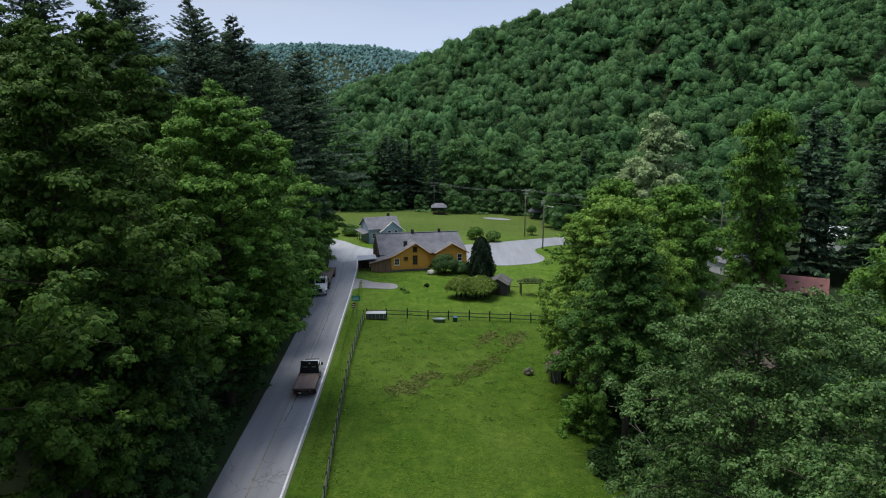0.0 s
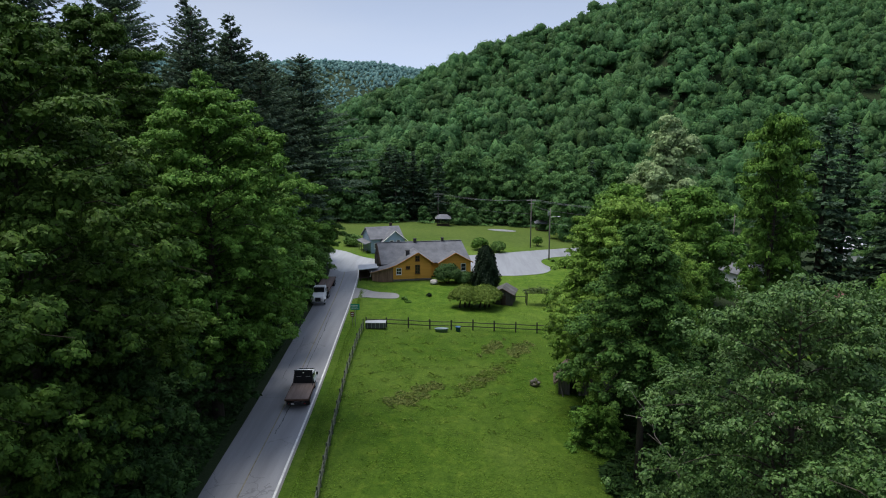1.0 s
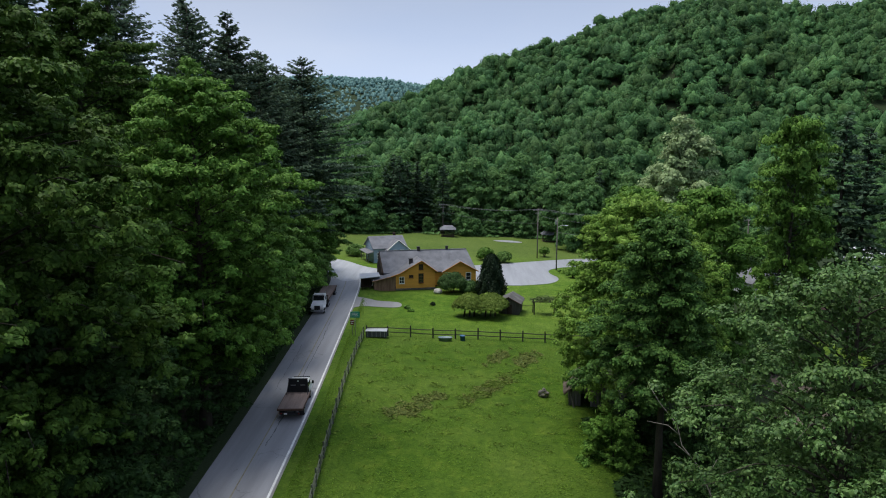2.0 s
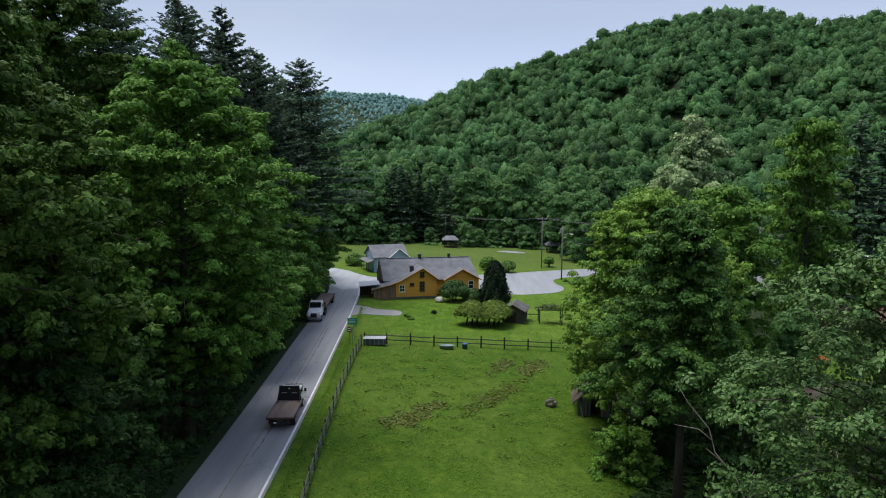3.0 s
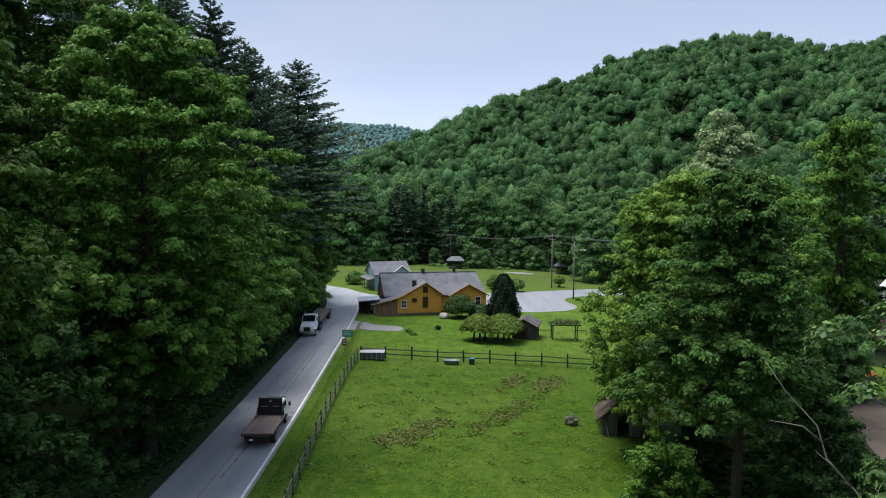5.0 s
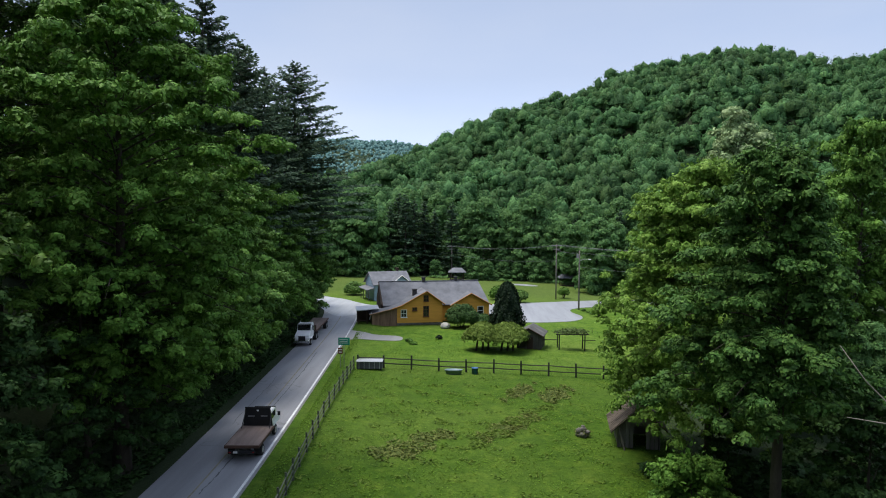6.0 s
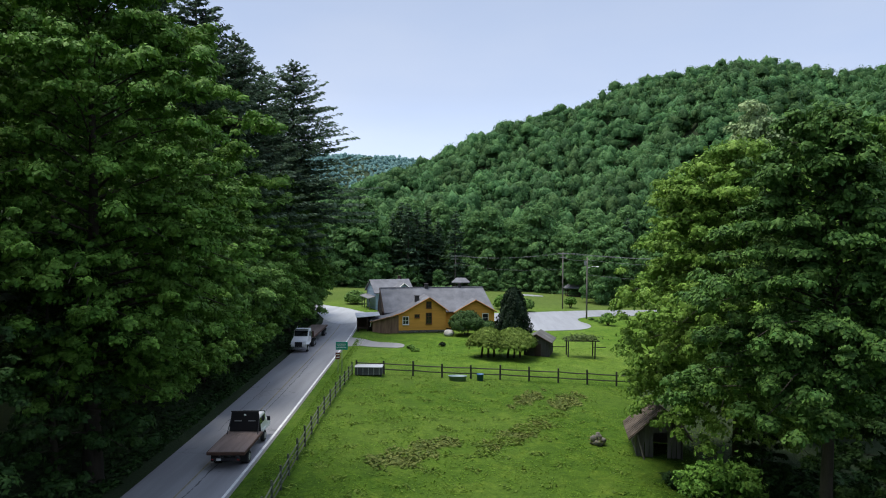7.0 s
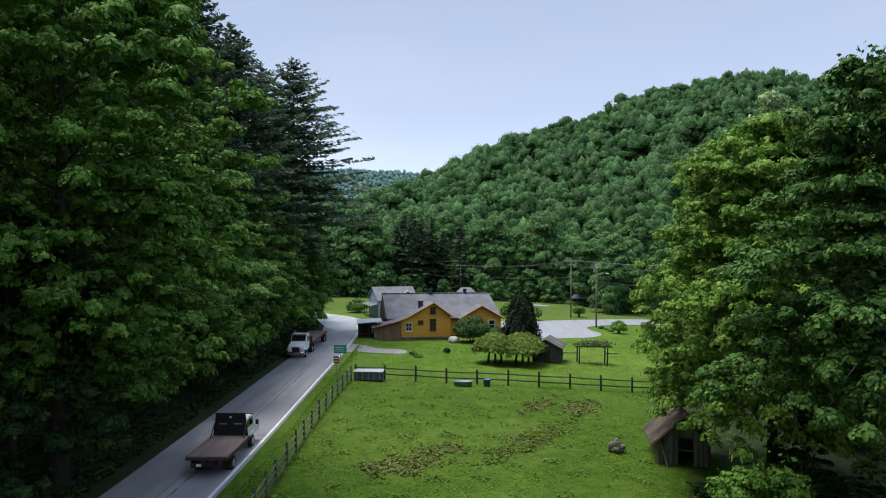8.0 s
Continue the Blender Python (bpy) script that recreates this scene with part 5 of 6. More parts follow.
def shrub(name, x, y, seed, R, H, n, size, material, label, category="shrub", pointed=False, stems=True):
    rng = np.random.default_rng(seed)
    t = thing(name, (x, y, hz(x, y) - 0.05), label, category)
    if pointed:
        f = rng.uniform(0, 1, n) ** 1.2
        prof = R * np.minimum(1, np.clip(1.02 - f, 0, 1) ** 0.44) * (0.78 + 0.22 * sstep(f, 0, 0.2))
        th = rng.uniform(0, math.tau, n)
        rr = prof * rng.uniform(0.66, 1.08, n) * (1 + 0.12 * np.sin(4 * th + 9 * f) + 0.08 * np.sin(9 * th - 14 * f))
        p = np.stack([rr * np.cos(th), rr * np.sin(th), 0.1 + f * H], -1)
        nr = unit(np.stack([np.cos(th), np.sin(th), 0 * th + 0.35], -1) + rng.normal(size=(n, 3)) * 0.35)
        ax = unit(np.array([0, 0, 1.0]) + rng.normal(size=(n, 3)) * 0.4)
    else:
        k = 26
        cc = unit(rng.normal(size=(k, 3))) * np.array([R, R, H * 0.5]) * 0.62
        cc[:, 2] = np.abs(cc[:, 2]) + H * 0.28
        i = rng.integers(0, k, n)
        v = unit(rng.normal(size=(n, 3)))
        p = cc[i] + v * (R * 0.36 * rng.uniform(0.7, 1.1, n))[:, None] * np.array([1, 1, 0.8])
        p[:, 2] = np.clip(p[:, 2], 0.06, None)
        nr = unit(v + np.array([0, 0, 0.4]) + rng.normal(size=(n, 3)) * 0.4)
        ax = unit(v * 0.5 + rng.normal(size=(n, 3)) * 0.6)
    s = size * rng.uniform(0.6, 1.3, n)
    bm = bmesh.new()
    for q in range(6):
        th = q * 1.05
        tube(bm, [(0.1 * math.cos(th), 0.1 * math.sin(th), -0.1), (R * 0.25 * math.cos(th), R * 0.25 * math.sin(th), H * 0.3), (R * 0.5 * math.cos(th), R * 0.5 * math.sin(th), H * 0.62)], [0.07, 0.05, 0.02], 5, False)
    part("stems", bm, M_BARK, t, "", True)
    quads("foliage", leaves(rng, p, nr, ax, s, s * 0.6), material, t)
    return t


shrub("cypress", 7.7, 134.5, 5, 2.85, 8.0, 15000, 0.36, M_CYPRESS, "dense dark conical cypress on the lawn", "conifer", True)
shrub("shrub", 0.3, 135.8, 6, 3.0, 5.6, 9000, 0.34, M_SHRUB, "large dark green shrub against the yellow house")
shrub("shrub", 27.4, 158.5, 62, 1.7, 3.4, 1500, 0.4, M_LEAF, "young bushy tree beside the lot", "tree")
for hx, hy, hs in ((25.6, 166.0, 0.7), (26.2, 163.8, 0.55), (26.6, 161.4, 0.65)):
    shrub("shrub", hx, hy, int(hy), hs, hs * 1.1, 400, 0.25, M_LEAF_DARK, "low green plant along the lot's edge", "plants")
shrub("shrub", 3.6, 136.6, 8, 2.4, 3.0, 5000, 0.34, M_SHRUB, "dark green shrub against the yellow house")
shrub("shrub", -24.2, 178.5, 7, 2.9, 4.0, 3000, 0.5, M_LEAF_DARK, "round green shrub beside the road bend")
shrub("shrub", 8.6, 178.0, 9, 2.6, 4.4, 2600, 0.5, M_LEAF, "green shrub at the edge of the lot")
shrub("shrub", 13.2, 176.0, 10, 2.4, 3.8, 2600, 0.5, M_LEAF_DARK, "dark green shrub at the edge of the lot")
shrub("sapling", 24.9, 189, 14, 1.7, 4.0, 1200, 0.45, M_LEAF, "young leafy tree beside the utility pole", "tree")
shrub("shrub", -3.1, 124.3, 15, 0.55, 0.95, 500, 0.22, M_CYPRESS, "small dark clipped shrub on the lawn")
shrub("shrub", -7.4, 121.3, 16, 0.7, 0.8, 500, 0.22, M_LEAF_DARK, "low garden plants in a bed by the driveway", "plants")
shrub("shrub", -6.6, 119.4, 17, 0.8, 0.5, 500, 0.22, M_LEAF, "low garden plants in a bed by the driveway", "plants")

# Rounded pale lump put where a propane tank probably stands.
b = lump(bmesh.new(), (0, 0, 0.42), (0.78, 0.65, 0.55), 2, 3, 0.3)
o = part("boulder", b, M_CONC, None, "", True)
o.matrix_basis = pose(-2.4, 134.6, hz(-2.4, 134.6))
tagged(o, "pale rounded lump beside the large shrub, standing in for a propane tank", "boulder")


def flower_stone(x, y):
    z = hz(x, y)
    t = thing("stone_heap", (x, y, z), "small heap of grey stones with weeds on the meadow", "stone heap")
    rng = random.Random(3)
    for px, py, pz, rx, ry, rz in [(0, 0, 0.22, 0.75, 0.55, 0.30), (-0.42, -0.1, 0.55, 0.30, 0.30, 0.45), (0.1, 0.05, 0.72, 0.34, 0.30, 0.36), (0.38, -0.15, 0.50, 0.40, 0.28, 0.24), (-0.1, -0.35, 0.3, 0.4, 0.3, 0.25), (0.05, 0.1, 1.0, 0.22, 0.2, 0.2)]:
        part("stone", lump(bmesh.new(), (px, py, pz), (rx, ry, rz), rng.randint(1, 99), 2, 0.42), M_STONE, t, "", True)
    r2 = np.random.default_rng(8)
    p = r2.normal(size=(320, 3)) * np.array([0.45, 0.4, 0.16]) + np.array([0, 0, 0.5])
    wd = quads("weeds", leaves(r2, p, unit(r2.normal(size=(320, 3)) + np.array([0, 0, 1])), unit(r2.normal(size=(320, 3))), r2.uniform(0.12, 0.25, 320), r2.uniform(0.06, 0.14, 320)), M_WEED, t)
    tagged(wd, kind="stuff")
    return t


heap = flower_stone(10.8, 81.6)
heap.scale = (0.82, 0.82, 0.82)


def feeder():
    z = hz(-10.4, 102.6)
    t = thing("stock_feeder", (-10.45, 102.55, z), "long grey metal stock feeder with a pale lid", "feeder")
    part("body", boxm((0, 0, 0.55), (3.0, 1.0, 0.85), 0.04), M_FEEDER, t)
    part("lid", slab(bmesh.new(), [(-1.55, -0.55, 1.02), (1.55, -0.55, 1.02), (1.55, 0.55, 1.16), (-1.55, 0.55, 1.16)], 0.06), M_TIN, t, "pale metal lid")
    for x in (-1.35, 1.35):
        for y in (-0.4, 0.4):
            part("leg", boxm((x, y, 0.1), (0.1, 0.1, 0.3)), M_BLACK, t)
    for k in range(5):
        part("rib", boxm((-1.2 + k * 0.6, -0.52, 0.55), (0.06, 0.04, 0.8)), M_STEEL, t)
    return t


feeder()


def tub(x, y, rx, ry, h, material, name, label):
    t = thing(name, (x, y, hz(x, y)), label, "tub")
    b = bmesh.new()
    n = 20
    rings = []
    for s, z in ((0.9, 0), (1, h), (1.06, h), (1.06, h - 0.06), (0.94, h - 0.02), (0.86, 0.08)):
        rings.append([b.verts.new((rx * s * math.cos(k * math.tau / n), ry * s * math.sin(k * math.tau / n), z)) for k in range(n)])
    for r0, r1 in zip(rings, rings[1:]):
        for k in range(n):
            b.faces.new((r0[k], r0[(k + 1) % n], r1[(k + 1) % n], r1[k]))
    b.faces.new(rings[0][::-1]); b.faces.new(rings[-1])
    part("shell", b, material, t, "", True)
    part("water", boxm((0, 0, h * 0.7), (rx * 1.1, ry * 1.1, 0.02)), M_GLASS, t)
    return t


# The first tub takes the place of a pale see-through wire crate.
tub(-0.6, 102.5, 1.0, 0.5, 0.55, M_TUB_GREY, "stock_tank", "oval blue-grey tub at the fence, standing in for a pale wire crate")
tub(1.9, 103.0, 0.38, 0.38, 0.75, M_TUB, "barrel", "blue plastic barrel at the fence")


def road_sign():
    t = thing("road_sign", (-13.6, 103.2, hz(-13.6, 103.2)), "green road sign on a steel post with a small red sign", "road sign")
    part("post", boxm((0.0, 0, 1.7), (0.07, 0.07, 3.6)), M_STEEL, t)
    p = part("panel", boxm((0, -0.06, 3.1), (1.35, 0.03, 0.88), 0.005), M_SIGN, t, "green panel")
    for z, w in ((3.3, 1.0), (3.1, 0.9), (2.9, 1.05)):
        part("lettering", boxm((-0.05, -0.079, z), (w, 0.006, 0.055)), M_WHITE, p)
    s = thing("warning_sign", (-14.0, 103.0, hz(-14.0, 103.0)), "small brown-red sign on a post by the road", "road sign")
    part("post", boxm((0.0, 0, 1.1), (0.06, 0.06, 2.4)), M_STEEL, s)
    q = part("panel", boxm((0, -0.05, 2.0), (0.55, 0.03, 0.75), 0.005), M_SIGN_RED, s)
    part("lettering", boxm((0, -0.069, 2.15), (0.4, 0.006, 0.1)), M_WHITE, q)
    part("lettering", boxm((0, -0.069, 1.85), (0.35, 0.006, 0.1)), M_WHITE, q)


road_sign()


def utility_pole(x, y, top, label, arm=True, lamp=False, rz=0):
    z = hz(x, y)
    h = top - z
    t = thing("utility_pole", (x, y, z), label, "utility pole", "utility poles", rz)
    part("pole", tube(bmesh.new(), [(0, 0, -0.5), (0, 0, h * 0.5), (0.03, 0, h)], [0.17, 0.15, 0.11], 8), M_POLE, t, "", True)
    if arm:
        c = part("crossarm", boxm((0, -0.13, h - 0.45), (2.8, 0.12, 0.16)), M_ARM, t)
        part("crossarm", boxm((0, -0.13, h - 1.25), (1.8, 0.12, 0.14)), M_ARM, t)
        for k in (-1.15, -0.45, 0.45, 1.15):
            part("insulator", tube(bmesh.new(), [(k, -0.13, h - 0.4), (k, -0.13, h - 0.2)], [0.05, 0.035], 6), M_STEEL, c)
    if lamp:
        part("transformer", tube(bmesh.new(), [(-0.38, -0.1, h - 1.6), (-0.38, -0.1, h - 0.7)], [0.24, 0.24], 10), M_STEEL, t, "grey transformer can")
        a = part("lamp_arm", tube(bmesh.new(), [(0, 0, h - 2.2), (1.0, -0.3, h - 1.8), (1.9, -0.5, h - 1.8)], [0.04, 0.035, 0.03], 5), M_STEEL, t)
        part("lamp_head", lump(bmesh.new(), (2.1, -0.55, h - 1.85), (0.35, 0.16, 0.1), 1, 2, 0.05), M_LAMP_CLEAR, a, "pale street lamp head", True)
    return t, h


utility_pole(22.6, 186, 11.6, "brown wooden utility pole with a crossarm", rz=20)
utility_pole(25.0, 168, 10.9, "brown wooden utility pole with a street lamp", lamp=True, arm=False)
utility_pole(-3.0, 229, 9.5, "brown wooden utility pole with a crossarm", rz=10)
utility_pole(62.0, 150, 12.5, "brown wooden utility pole with a crossarm", rz=60)


def cable(a, b, sag, label="thin overhead cable"):
    pts = []
    for k in range(13):
        f = k / 12
        p = Vector(a).lerp(Vector(b), f)
        pts.append((p.x, p.y, p.z - sag * 4 * f * (1 - f)))
    o = part("overhead_cable", tube(bmesh.new(), pts, [0.024] * 13, 4), M_WIRE)
    tagged(o, label, "cable", "overhead cables")


for dx in (-1.1, 0.45, 1.1):
    cable((22.6 + dx, 186 + dx * 0.35, 11.35), (62 + dx * 0.5, 150 + dx, 12.2), 1.2, "thin overhead power cable between poles")
    cable((22.6 + dx, 186 + dx * 0.35, 11.35), (-3 + dx, 229 + dx * 0.17, 9.3), 1.0, "thin overhead power cable between poles")
cable((25, 168, 10.4), (62, 150, 10.6), 1.0, "thin overhead power cable between poles")
cable((25, 168, 7.4), (62, 150, 8.3), 1.2, "thin overhead telephone cable between poles")
cable((25, 168, 10.4), (22.6, 186, 10.2), 0.3, "thin overhead power cable between poles")
cable((22.6, 186, 7.6), (-3, 229, 7.0), 1.0, "thin overhead telephone cable between poles")


def pavilion(x, y, w, label):
    z = hz(x, y)
    t = thing("pavilion", (x, y, z), label, "pavilion", "meadow pavilions")
    for a in (-1, 1):
        for b_ in (-1, 1):
            part("post", boxm((a * w * 0.42, b_ * w * 0.36, 1.1), (0.16, 0.16, 2.4)), M_DARKWOOD, t)
    part("roof", slab(bmesh.new(), [(-w * 0.28, 0, 3.6), (w * 0.28, 0, 3.6), (w * 0.56, -w * 0.5, 2.4), (-w * 0.56, -w * 0.5, 2.4)], 0.14), M_SHINGLE, t)
    part("roof", slab(bmesh.new(), [(-w * 0.28, 0, 3.6), (-w * 0.56, w * 0.5, 2.4), (w * 0.56, w * 0.5, 2.4), (w * 0.28, 0, 3.6)], 0.14), M_SHINGLE, t)
    part("roof", slab(bmesh.new(), [(-w * 0.28, 0, 3.6), (-w * 0.56, -w * 0.5, 2.4), (-w * 0.56, w * 0.5, 2.4)], 0.12), M_SHINGLE, t)
    part("roof", slab(bmesh.new(), [(w * 0.28, 0, 3.6), (w * 0.56, w * 0.5, 2.4), (w * 0.56, -w * 0.5, 2.4)], 0.12), M_SHINGLE, t)
    for k in (-1, 1):
        part("railing", boxm((0, k * w * 0.36, 0.8), (w * 0.84, 0.07, 0.1)), M_DARKWOOD, t)
        part("railing", boxm((k * w * 0.42, 0, 0.8), (0.07, w * 0.72, 0.1)), M_DARKWOOD, t)
    part("floor", boxm((0, 0, 0.1), (w * 0.9, w * 0.8, 0.25)), M_DARKWOOD, t)
    return t


pavilion(-1.3, 222.5, 4.6, "dark wooden pavilion with a grey roof on the far meadow")
pavilion(30.5, 222, 4.2, "dark wooden pavilion under the trees of the far meadow")


def small_house(name, x, y, rz, w, d, eave, ridge, wallm, roofm, label):
    t = thing(name, (x, y, hz(x, y)), label, "house", rz=rz)
    part("wall", prism(bmesh.new(), [(-w / 2, -0.5), (w / 2, -0.5), (w / 2, eave), (0, ridge - 0.2), (-w / 2, eave)], 0, d), wallm, t)
    for s in (-1, 1):
        part("roof", slab(bmesh.new(), [(0, -0.5, ridge), (s * (w / 2 + 0.5), -0.5, eave - 0.25), (s * (w / 2 + 0.5), d + 0.5, eave - 0.25), (0, d + 0.5, ridge)], 0.14), roofm, t)
    window(t, -w * 0.22, -0.03, eave * 0.55, 1.0, 1.3, M_WHITE, (0, 1))
    window(t, w * 0.22, -0.03, eave * 0.55, 1.0, 1.3, M_WHITE, (0, 1))
    return t


small_house("red_roofed_house", 70.5, 122, 62, 7, 11, 2.3, 4.3, M_BROWNWALL, M_REDROOF, "brown house with a faded red roof among trees")
small_house("white_house", 64, 141, 20, 6, 8, 3.0, 5.2, M_WHITE, M_SHINGLE, "small white house among the trees")
small_house("white_house", 104, 170, 30, 8, 9, 3.4, 5.8, M_WHITE, M_TIN, "white house with a pale roof among the trees")
pu = thing("garden_parasol", (48.0, 98.5, hz(48, 98.5)), "closed orange garden parasol on the lawn", "parasol")
part("pole", tube(bmesh.new(), [(0, 0, 0), (0, 0, 2.6)], [0.05, 0.04], 6), M_FENCE, pu)
part("canopy", tube(bmesh.new(), [(0, 0, 1.9), (0, 0, 2.2), (0, 0, 2.7)], [1.2, 0.9, 0.05], 8), M_ORANGEFAB, pu, "orange cloth canopy")


def wheel(parent, x, y, z, r, w):
    b = tube(bmesh.new(), [(x - w / 2, y, z), (x - w / 2 + 0.03, y, z), (x + w / 2 - 0.03, y, z), (x + w / 2, y, z)], [r * 0.9, r, r, r * 0.9], 18)
    t = part("tyre", b, M_RUBBER, parent)
    part("rim", tube(bmesh.new(), [(x - w / 2 - 0.01, y, z), (x + w / 2 + 0.01, y, z)], [r * 0.55, r * 0.55], 14), M_STEEL, t)
    return t


def flatbed_truck():
    # local y runs forward; origin under the middle of the rear edge
    p, q = Vector((-15.85, 72.0)), Vector((-16.35, 82.0))
    d = (q - p).normalized()
    t = thing("flatbed_truck", (-15.5, 71.6, 0.056), "white pickup truck with a brown plank flatbed on the road", "truck", rz=math.degrees(math.atan2(-d.x, d.y)))
    part("deck", boxm((0, 2.35, 1.12), (2.45, 4.7, 0.10), 0.01), M_DECK, t, "worn brown plank deck")
    for k in range(9):
        part("plank", boxm((-1.08 + k * 0.27, 2.35, 1.185), (0.255, 4.66, 0.03)), M_DECK, t)
    for s in (-1, 1):
        part("side_rail", boxm((s * 1.25, 2.35, 1.10), (0.06, 4.75, 0.17), 0.01), M_RUST, t)
        part("chassis_rail", boxm((s * 0.42, 3.4, 0.82), (0.12, 7.0, 0.22)), M_BLACK, t)
        for y in (1.45, ):
            wheel(t, s * 0.92, y, 0.42, 0.42, 0.5)
        wheel(t, s * 0.9, 6.3, 0.42, 0.42, 0.28)
        part("mudflap", boxm((s * 0.95, 0.75, 0.6), (0.55, 0.03, 0.6)), M_RUBBER, t)
        part("rear_lamp", boxm((s * 0.85, -0.12, 0.72), (0.12, 0.03, 0.07)), M_LAMP_RED, t)
    part("rear_beam", boxm((0, -0.03, 1.08), (2.5, 0.07, 0.2), 0.01), M_RUST, t)
    part("bumper", boxm((0, -0.05, 0.72), (1.9, 0.12, 0.2), 0.02), M_BLACK, t)
    part("number_plate", boxm((-0.45, -0.13, 0.72), (0.3, 0.02, 0.15)), M_WHITE, t)
    rack = prism(bmesh.new(), [(-1.16, 1.2), (1.16, 1.2), (0.98, 2.62), (-0.98, 2.62)], 4.64, 4.74)
    bmesh.ops.bevel(rack, geom=rack.edges[:], offset=0.02, segments=1, affect="EDGES")
    r = part("headache_rack", rack, M_BLACK, t, "solid black steel rack behind the cab")
    for x in (-0.5, 0.5):
        part("slot", boxm((x, 4.632, 1.98), (0.52, 0.02, 0.07)), M_STEEL, r, "pale narrow slot")
    part("rack_lamp", boxm((0.0, 4.63, 2.42), (0.16, 0.03, 0.12), 0.01), M_LAMP_CLEAR, r)
    part("top_bar", tube(bmesh.new(), [(-1.02, 4.69, 2.66), (1.02, 4.69, 2.66)], [0.05, 0.05], 6), M_BLACK, r)
    for x in (-1.0, 1.0):
        part("gusset", tube(bmesh.new(), [(x * 1.1, 3.9, 1.2), (x * 1.02, 4.66, 2.1)], [0.04, 0.04], 5), M_BLACK, r)
    for x in (-0.95, 0.95):
        part("stake_pocket", boxm((x * 1.32, 1.0, 1.08), (0.05, 0.1, 0.2)), M_RUST, t)
        part("stake_pocket", boxm((x * 1.32, 3.4, 1.08), (0.05, 0.1, 0.2)), M_RUST, t)
    cab = prism(bmesh.new(), [(4.95, 0.75), (8.15, 0.70), (8.25, 1.25), (7.1, 1.45), (6.55, 2.18), (6.2, 2.26), (5.15, 2.26), (4.95, 2.1)], -0.97, 0.97)
    bmesh.ops.bevel(cab, geom=cab.edges[:], offset=0.05, segments=2, affect="EDGES")
    c = part("cab", cab, M_TRUCK, t, "white painted crew cab")
    c.matrix_basis = Matrix(((0, 1, 0, 0), (1, 0, 0, 0), (0, 0, 1, 0), (0, 0, 0, 1)))
    for s in (-1, 1):
        part("side_window", boxm((s * 0.975, 5.75, 1.82), (0.02, 1.35, 0.5)), M_GLASS, t)
        part("mirror", boxm((s * 1.2, 6.75, 1.6), (0.22, 0.1, 0.34), 0.02), M_BLACK, t)
        part("fender", boxm((s * 0.98, 6.3, 0.95), (0.08, 1.1, 0.2), 0.03), M_TRUCK, t)
        part("headlamp", boxm((s * 0.75, 8.22, 1.05), (0.3, 0.06, 0.2)), M_LAMP_CLEAR, t)
    part("windscreen", boxm((0, 6.86, 1.8), (1.7, 0.03, 0.75), 0, Euler((radians(-38), 0, 0)).to_matrix()), M_GLASS, t)
    part("rear_window", boxm((0, 4.93, 1.85), (1.5, 0.03, 0.45)), M_GLASS, t)
    return t


flatbed_truck()


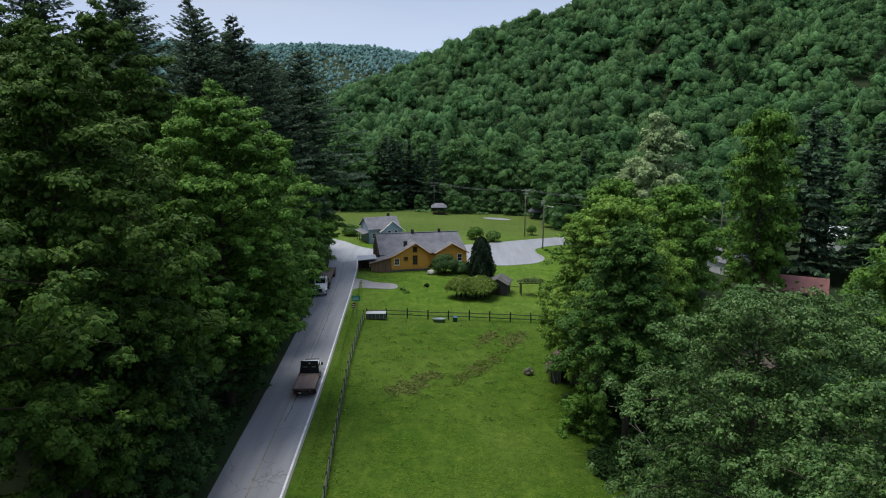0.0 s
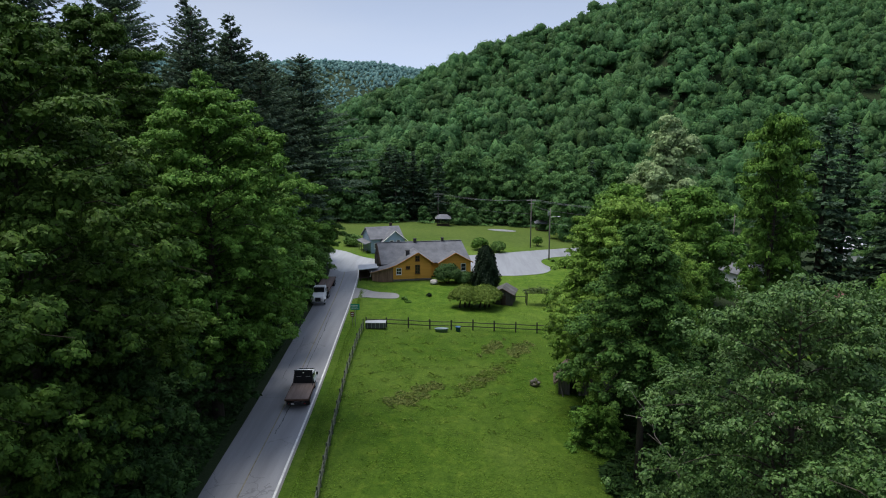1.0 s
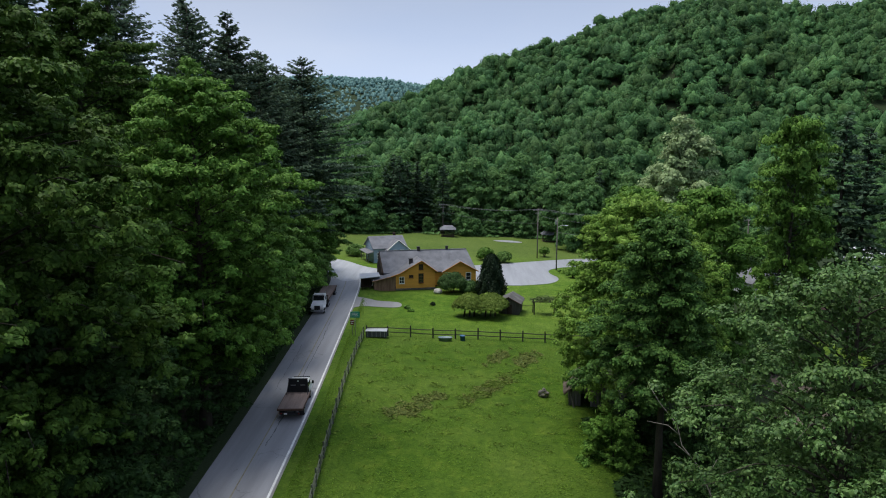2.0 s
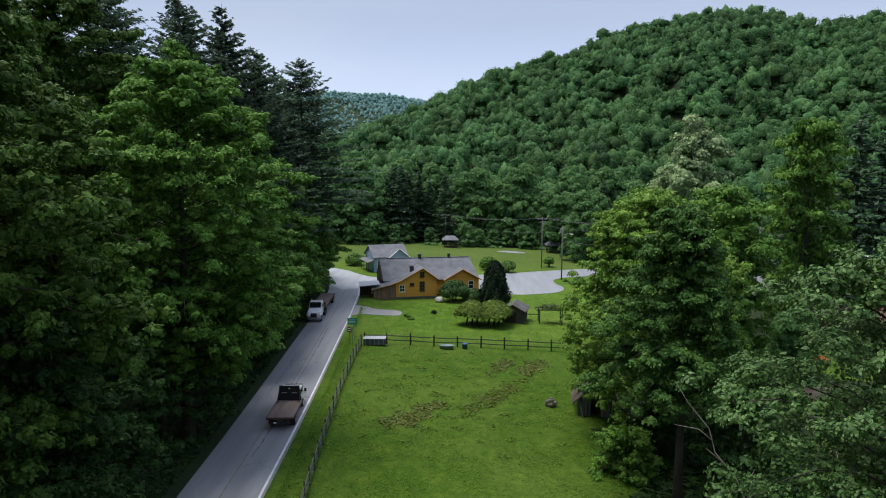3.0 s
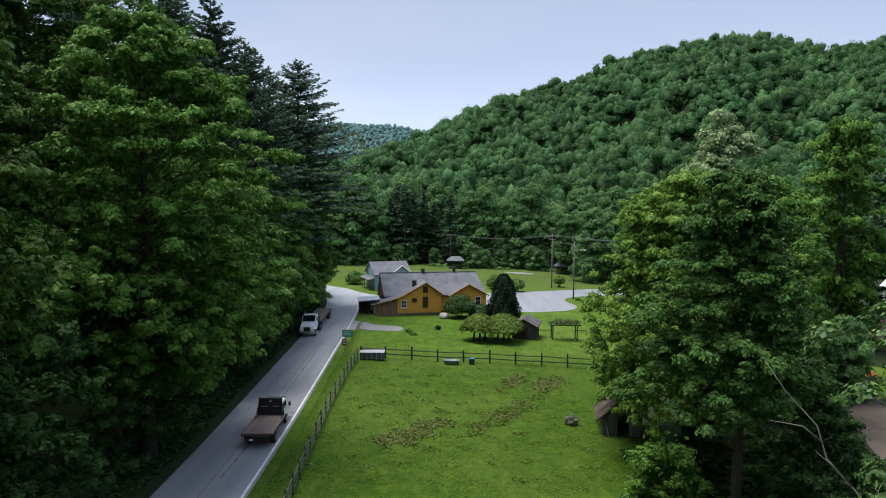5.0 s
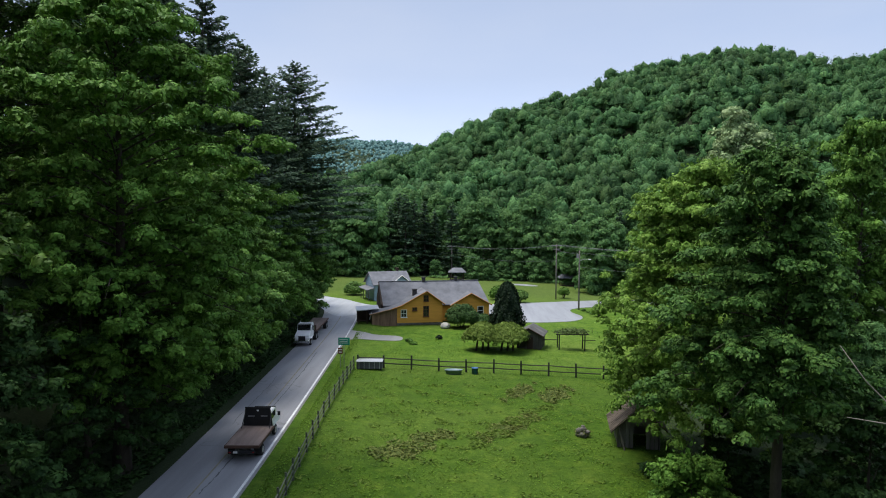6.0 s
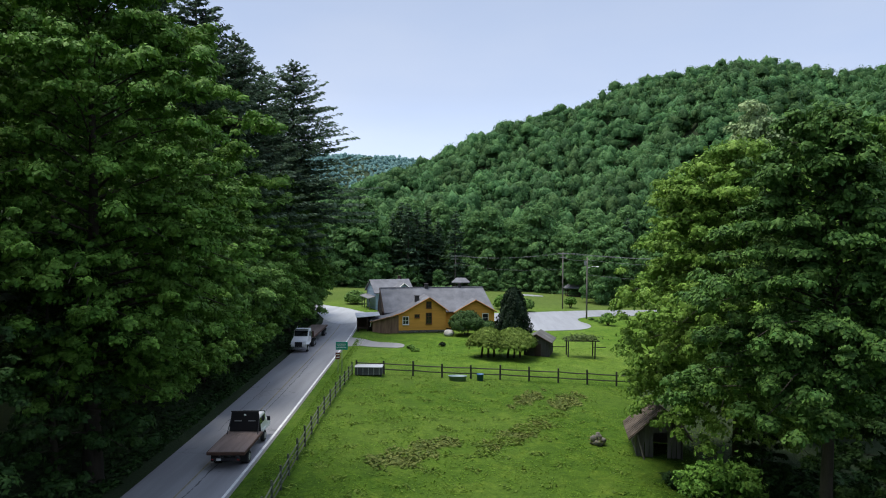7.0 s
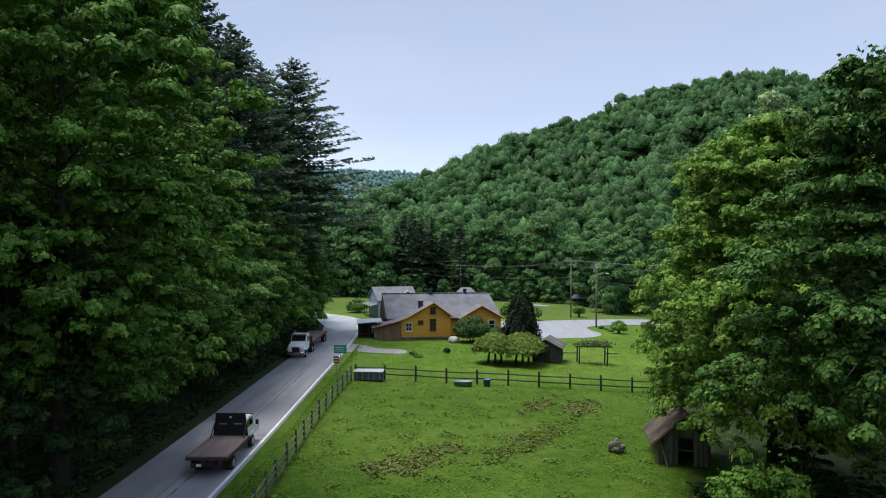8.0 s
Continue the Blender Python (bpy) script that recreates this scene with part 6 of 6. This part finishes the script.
def trailer_truck():
    # local y runs from the bonnet backwards; it faces the camera
    t = thing("trailer_truck", (-21.6, 115.5, 0.056), "white lorry hauling a long empty flat trailer", "lorry", rz=3.2)
    b = prism(bmesh.new(), [(0.2, 0.7), (1.9, 0.7), (4.0, 0.8), (4.0, 2.75), (2.35, 2.75), (1.85, 1.85), (0.35, 1.55), (0.15, 1.3)], -1.0, 1.0)
    bmesh.ops.bevel(b, geom=b.edges[:], offset=0.07, segments=2, affect="EDGES")
    c = part("cab", b, M_TRUCK, t, "white painted cab and bonnet")
    c.matrix_basis = Matrix(((0, 1, 0, 0), (1, 0, 0, 0), (0, 0, 1, 0), (0, 0, 0, 1)))
    part("windscreen", boxm((0, 2.07, 2.28), (1.75, 0.03, 0.78), 0, Euler((radians(-28), 0, 0)).to_matrix()), M_GLASS, t)
    part("grille", boxm((0, 0.13, 1.1), (0.95, 0.08, 0.62), 0.03), M_BLACK, t, "dark grille")
    part("bumper", boxm((0, 0.0, 0.62), (2.3, 0.25, 0.34), 0.04), M_CHROME, t)
    part("visor", boxm((0, 2.05, 2.78), (1.9, 0.35, 0.06)), M_BLACK, t)
    for s in (-1, 1):
        part("headlamp", boxm((s * 0.78, 0.14, 1.05), (0.36, 0.1, 0.28), 0.03), M_LAMP_CLEAR, t)
        part("mirror", boxm((s * 1.3, 2.2, 2.2), (0.2, 0.12, 0.6), 0.02), M_CHROME, t)
        part("fender", boxm((s * 1.05, 1.1, 1.05), (0.35, 1.3, 0.14), 0.04), M_TRUCK, t)
        part("side_window", boxm((s * 1.01, 3.0, 2.15), (0.02, 1.0, 0.6)), M_GLASS, t)
        part("exhaust", tube(bmesh.new(), [(s * 0.9, 4.15, 0.9), (s * 0.9, 4.15, 3.0)], [0.07, 0.07], 8), M_CHROME, t)
        wheel(t, s * 1.0, 1.1, 0.5, 0.5, 0.3)
        for y in (5.3, 6.6, 15.2, 16.5):
            wheel(t, s * 0.95, y, 0.5, 0.5, 0.5)
        part("chassis_rail", boxm((s * 0.42, 5.4, 0.85), (0.12, 4.6, 0.25)), M_BLACK, t)
        part("side_rail", boxm((s * 1.22, 11.2, 1.3), (0.08, 12.4, 0.2)), M_RUST, t)
    tr = part("trailer_deck", boxm((0, 11.2, 1.34), (2.4, 12.4, 0.1), 0.01), M_DECK, t, "worn plank trailer deck")
    for k in range(8):
        part("plank", boxm((-1.03 + k * 0.295, 11.2, 1.40), (0.28, 12.3, 0.03)), M_DECK, tr)
    part("headboard", boxm((0, 5.05, 1.75), (2.4, 0.1, 0.8)), M_RUST, t)
    for k in range(4):
        part("cross_beam", boxm((0, 6.5 + k * 3.0, 1.2), (2.3, 0.15, 0.15)), M_BLACK, t)
    return t


trailer_truck()

# bare leaning snag beside the creek
sn = bmesh.new()
tube(sn, [(0, 0, -0.3), (-0.9, 0.6, 4.0), (-2.0, 1.2, 8.8), (-3.1, 1.9, 11.6), (-3.9, 2.4, 12.6), (-4.1, 2.7, 13.6), (-4.9, 3.3, 14.6), (-5.4, 3.7, 15.5)], [0.10, 0.075, 0.05, 0.036, 0.028, 0.022, 0.016, 0.007], 7)
tube(sn, [(-4.0, 2.5, 13.1), (-4.6, 2.6, 13.6), (-5.6, 2.9, 13.7)], [0.03, 0.02, 0.008], 5)
tube(sn, [(-3.3, 2.0, 11.9), (-3.9, 1.8, 12.5), (-4.5, 1.9, 13.0)], [0.03, 0.02, 0.008], 5)
tube(sn, [(-2.6, 1.6, 10.4), (-2.4, 2.3, 11.2), (-1.9, 2.7, 11.7)], [0.03, 0.02, 0.008], 5)
so = part("dead_tree", sn, M_DEAD, None, "", True)
so.matrix_basis = pose(16.4, 38.9, hz(16.4, 38.9))
tagged(so, "bleached bare dead tree leaning beside the creek", "dead tree")


# ---- grass and weeds ----
def tufts(name, x, y, h, spread, material, label, seed):
    rng = np.random.default_rng(seed)
    n = len(x)
    p = np.stack([x, y, height(x, y) + h * 0.35], -1)
    nr = unit(rng.normal(size=(n, 3)) * 0.35 + np.array([0, 0, 1.0]))
    ax = unit(rng.normal(size=(n, 3)) * spread + np.array([0, 0, 0.35]))
    ob = quads(name, leaves(rng, p, nr, ax, h * rng.uniform(0.7, 1.4, n), h * rng.uniform(0.25, 0.6, n), 0.2), material, tint=rng.uniform(0, 1, n))
    return tagged(ob, label, "grass", kind="stuff")


rg = np.random.default_rng(91)
n = 90000
gx = rg.uniform(-13, 22, n); gy = 46 + 84 * rg.uniform(0, 1, n) ** 1.3
ok = (gx > np.interp(gy, RY, RX) + 4.0) & (soil_amount(gx, gy) < 0.5) & ~((gx < -7.5) & (gy > 118.5)) & (np.sin(gx * 0.9 + gy * 0.3) + np.sin(gy * 0.7 - gx * 0.45 + 1.2) + rg.uniform(-1.6, 1.6, n) > -0.2)
tufts("meadow_grass", gx[ok], gy[ok], rg.uniform(0.07, 0.22, ok.sum()), 0.8, M_BLADE, "short mown green grass of the meadow", 92)
n = 60000
wx = rg.uniform(-10, 18, n); wy = rg.uniform(68, 104, n)
ok = soil_amount(wx, wy) * rg.uniform(0.3, 1.4, n) > 0.30 + 0.22 * np.sin(wx * 2.3 + wy * 1.1)
tufts("meadow_weeds", wx[ok], wy[ok], rg.uniform(0.12, 0.42, ok.sum()), 0.9, M_WEED, "dry brownish weeds on dug strips of the meadow", 93)
n = 30000
bx = np.concatenate([rg.normal(4.9, 1.7, n // 4), rg.uniform(-11.5, 13, n - n // 4)]); by = np.concatenate([83.8 + 1.55 * (bx[:n // 4] - 4.9) + rg.normal(0, 1.0, n // 4), rg.uniform(66, 103, n - n // 4)])
clump = np.sin(bx * 1.7 + by * 1.1) + np.sin(by * 1.9 - bx * 0.8 + 2 * np.sin(bx * 0.31)) + rg.uniform(-0.9, 0.9, n)
ok = (clump > np.where(np.arange(n) < n // 4, 0.0, 0.9 + 0.05 * np.hypot(bx + 4, by - 84))) & (bx > -11.3)
tufts("meadow_clumps", bx[ok], by[ok], rg.uniform(0.14, 0.40, ok.sum()), 0.8, M_CLUMP, "coarse green weed clumps in the meadow", 97)
n = 9000
vy = rg.uniform(40, 128, n); vx = np.interp(vy, RY, RX) + 3.9 + np.abs(rg.normal(0, 0.5, n))
tufts("verge_grass", vx, vy, rg.uniform(0.06, 0.2, n), 0.7, M_BLADE, "longer green grass on the road verge", 94)
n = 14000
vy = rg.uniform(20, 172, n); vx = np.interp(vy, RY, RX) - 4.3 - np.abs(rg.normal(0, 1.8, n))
tufts("bank_undergrowth", vx, vy, rg.uniform(0.2, 0.55, n), 0.9, M_LEAF_SHADED, "leafy undergrowth on the road bank, colour darkened for shade", 95)
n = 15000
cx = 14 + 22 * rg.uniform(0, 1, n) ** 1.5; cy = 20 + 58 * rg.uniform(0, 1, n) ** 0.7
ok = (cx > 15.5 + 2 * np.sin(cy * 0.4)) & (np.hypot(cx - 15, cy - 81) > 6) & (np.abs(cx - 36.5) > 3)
tufts("creek_undergrowth", cx[ok], cy[ok], rg.uniform(0.3, 1.1, ok.sum()), 0.9, M_LEAF_SHADED, "leafy undergrowth beneath the creek trees, colour darkened for shade", 98)
n = 5000
ex = rg.uniform(-62, 48, n); ey = 224.5 + 0.04 * ex + np.abs(rg.normal(0, 3.5, n))
ok = (np.sin(ex * 0.6) + np.sin(ex * 0.23 + 1) + rg.uniform(-1.2, 1.2, n) > 0.5) & (np.hypot(ex + 1.3, ey - 222.5) > 4.5) & (np.hypot(ex - 30.5, ey - 222) > 4)
tufts("woodland_edge_brush", ex[ok], ey[ok], rg.uniform(0.5, 1.9, ok.sum()), 1.0, M_LEAF_MID, "leafy brush along the far woodland edge", 96)
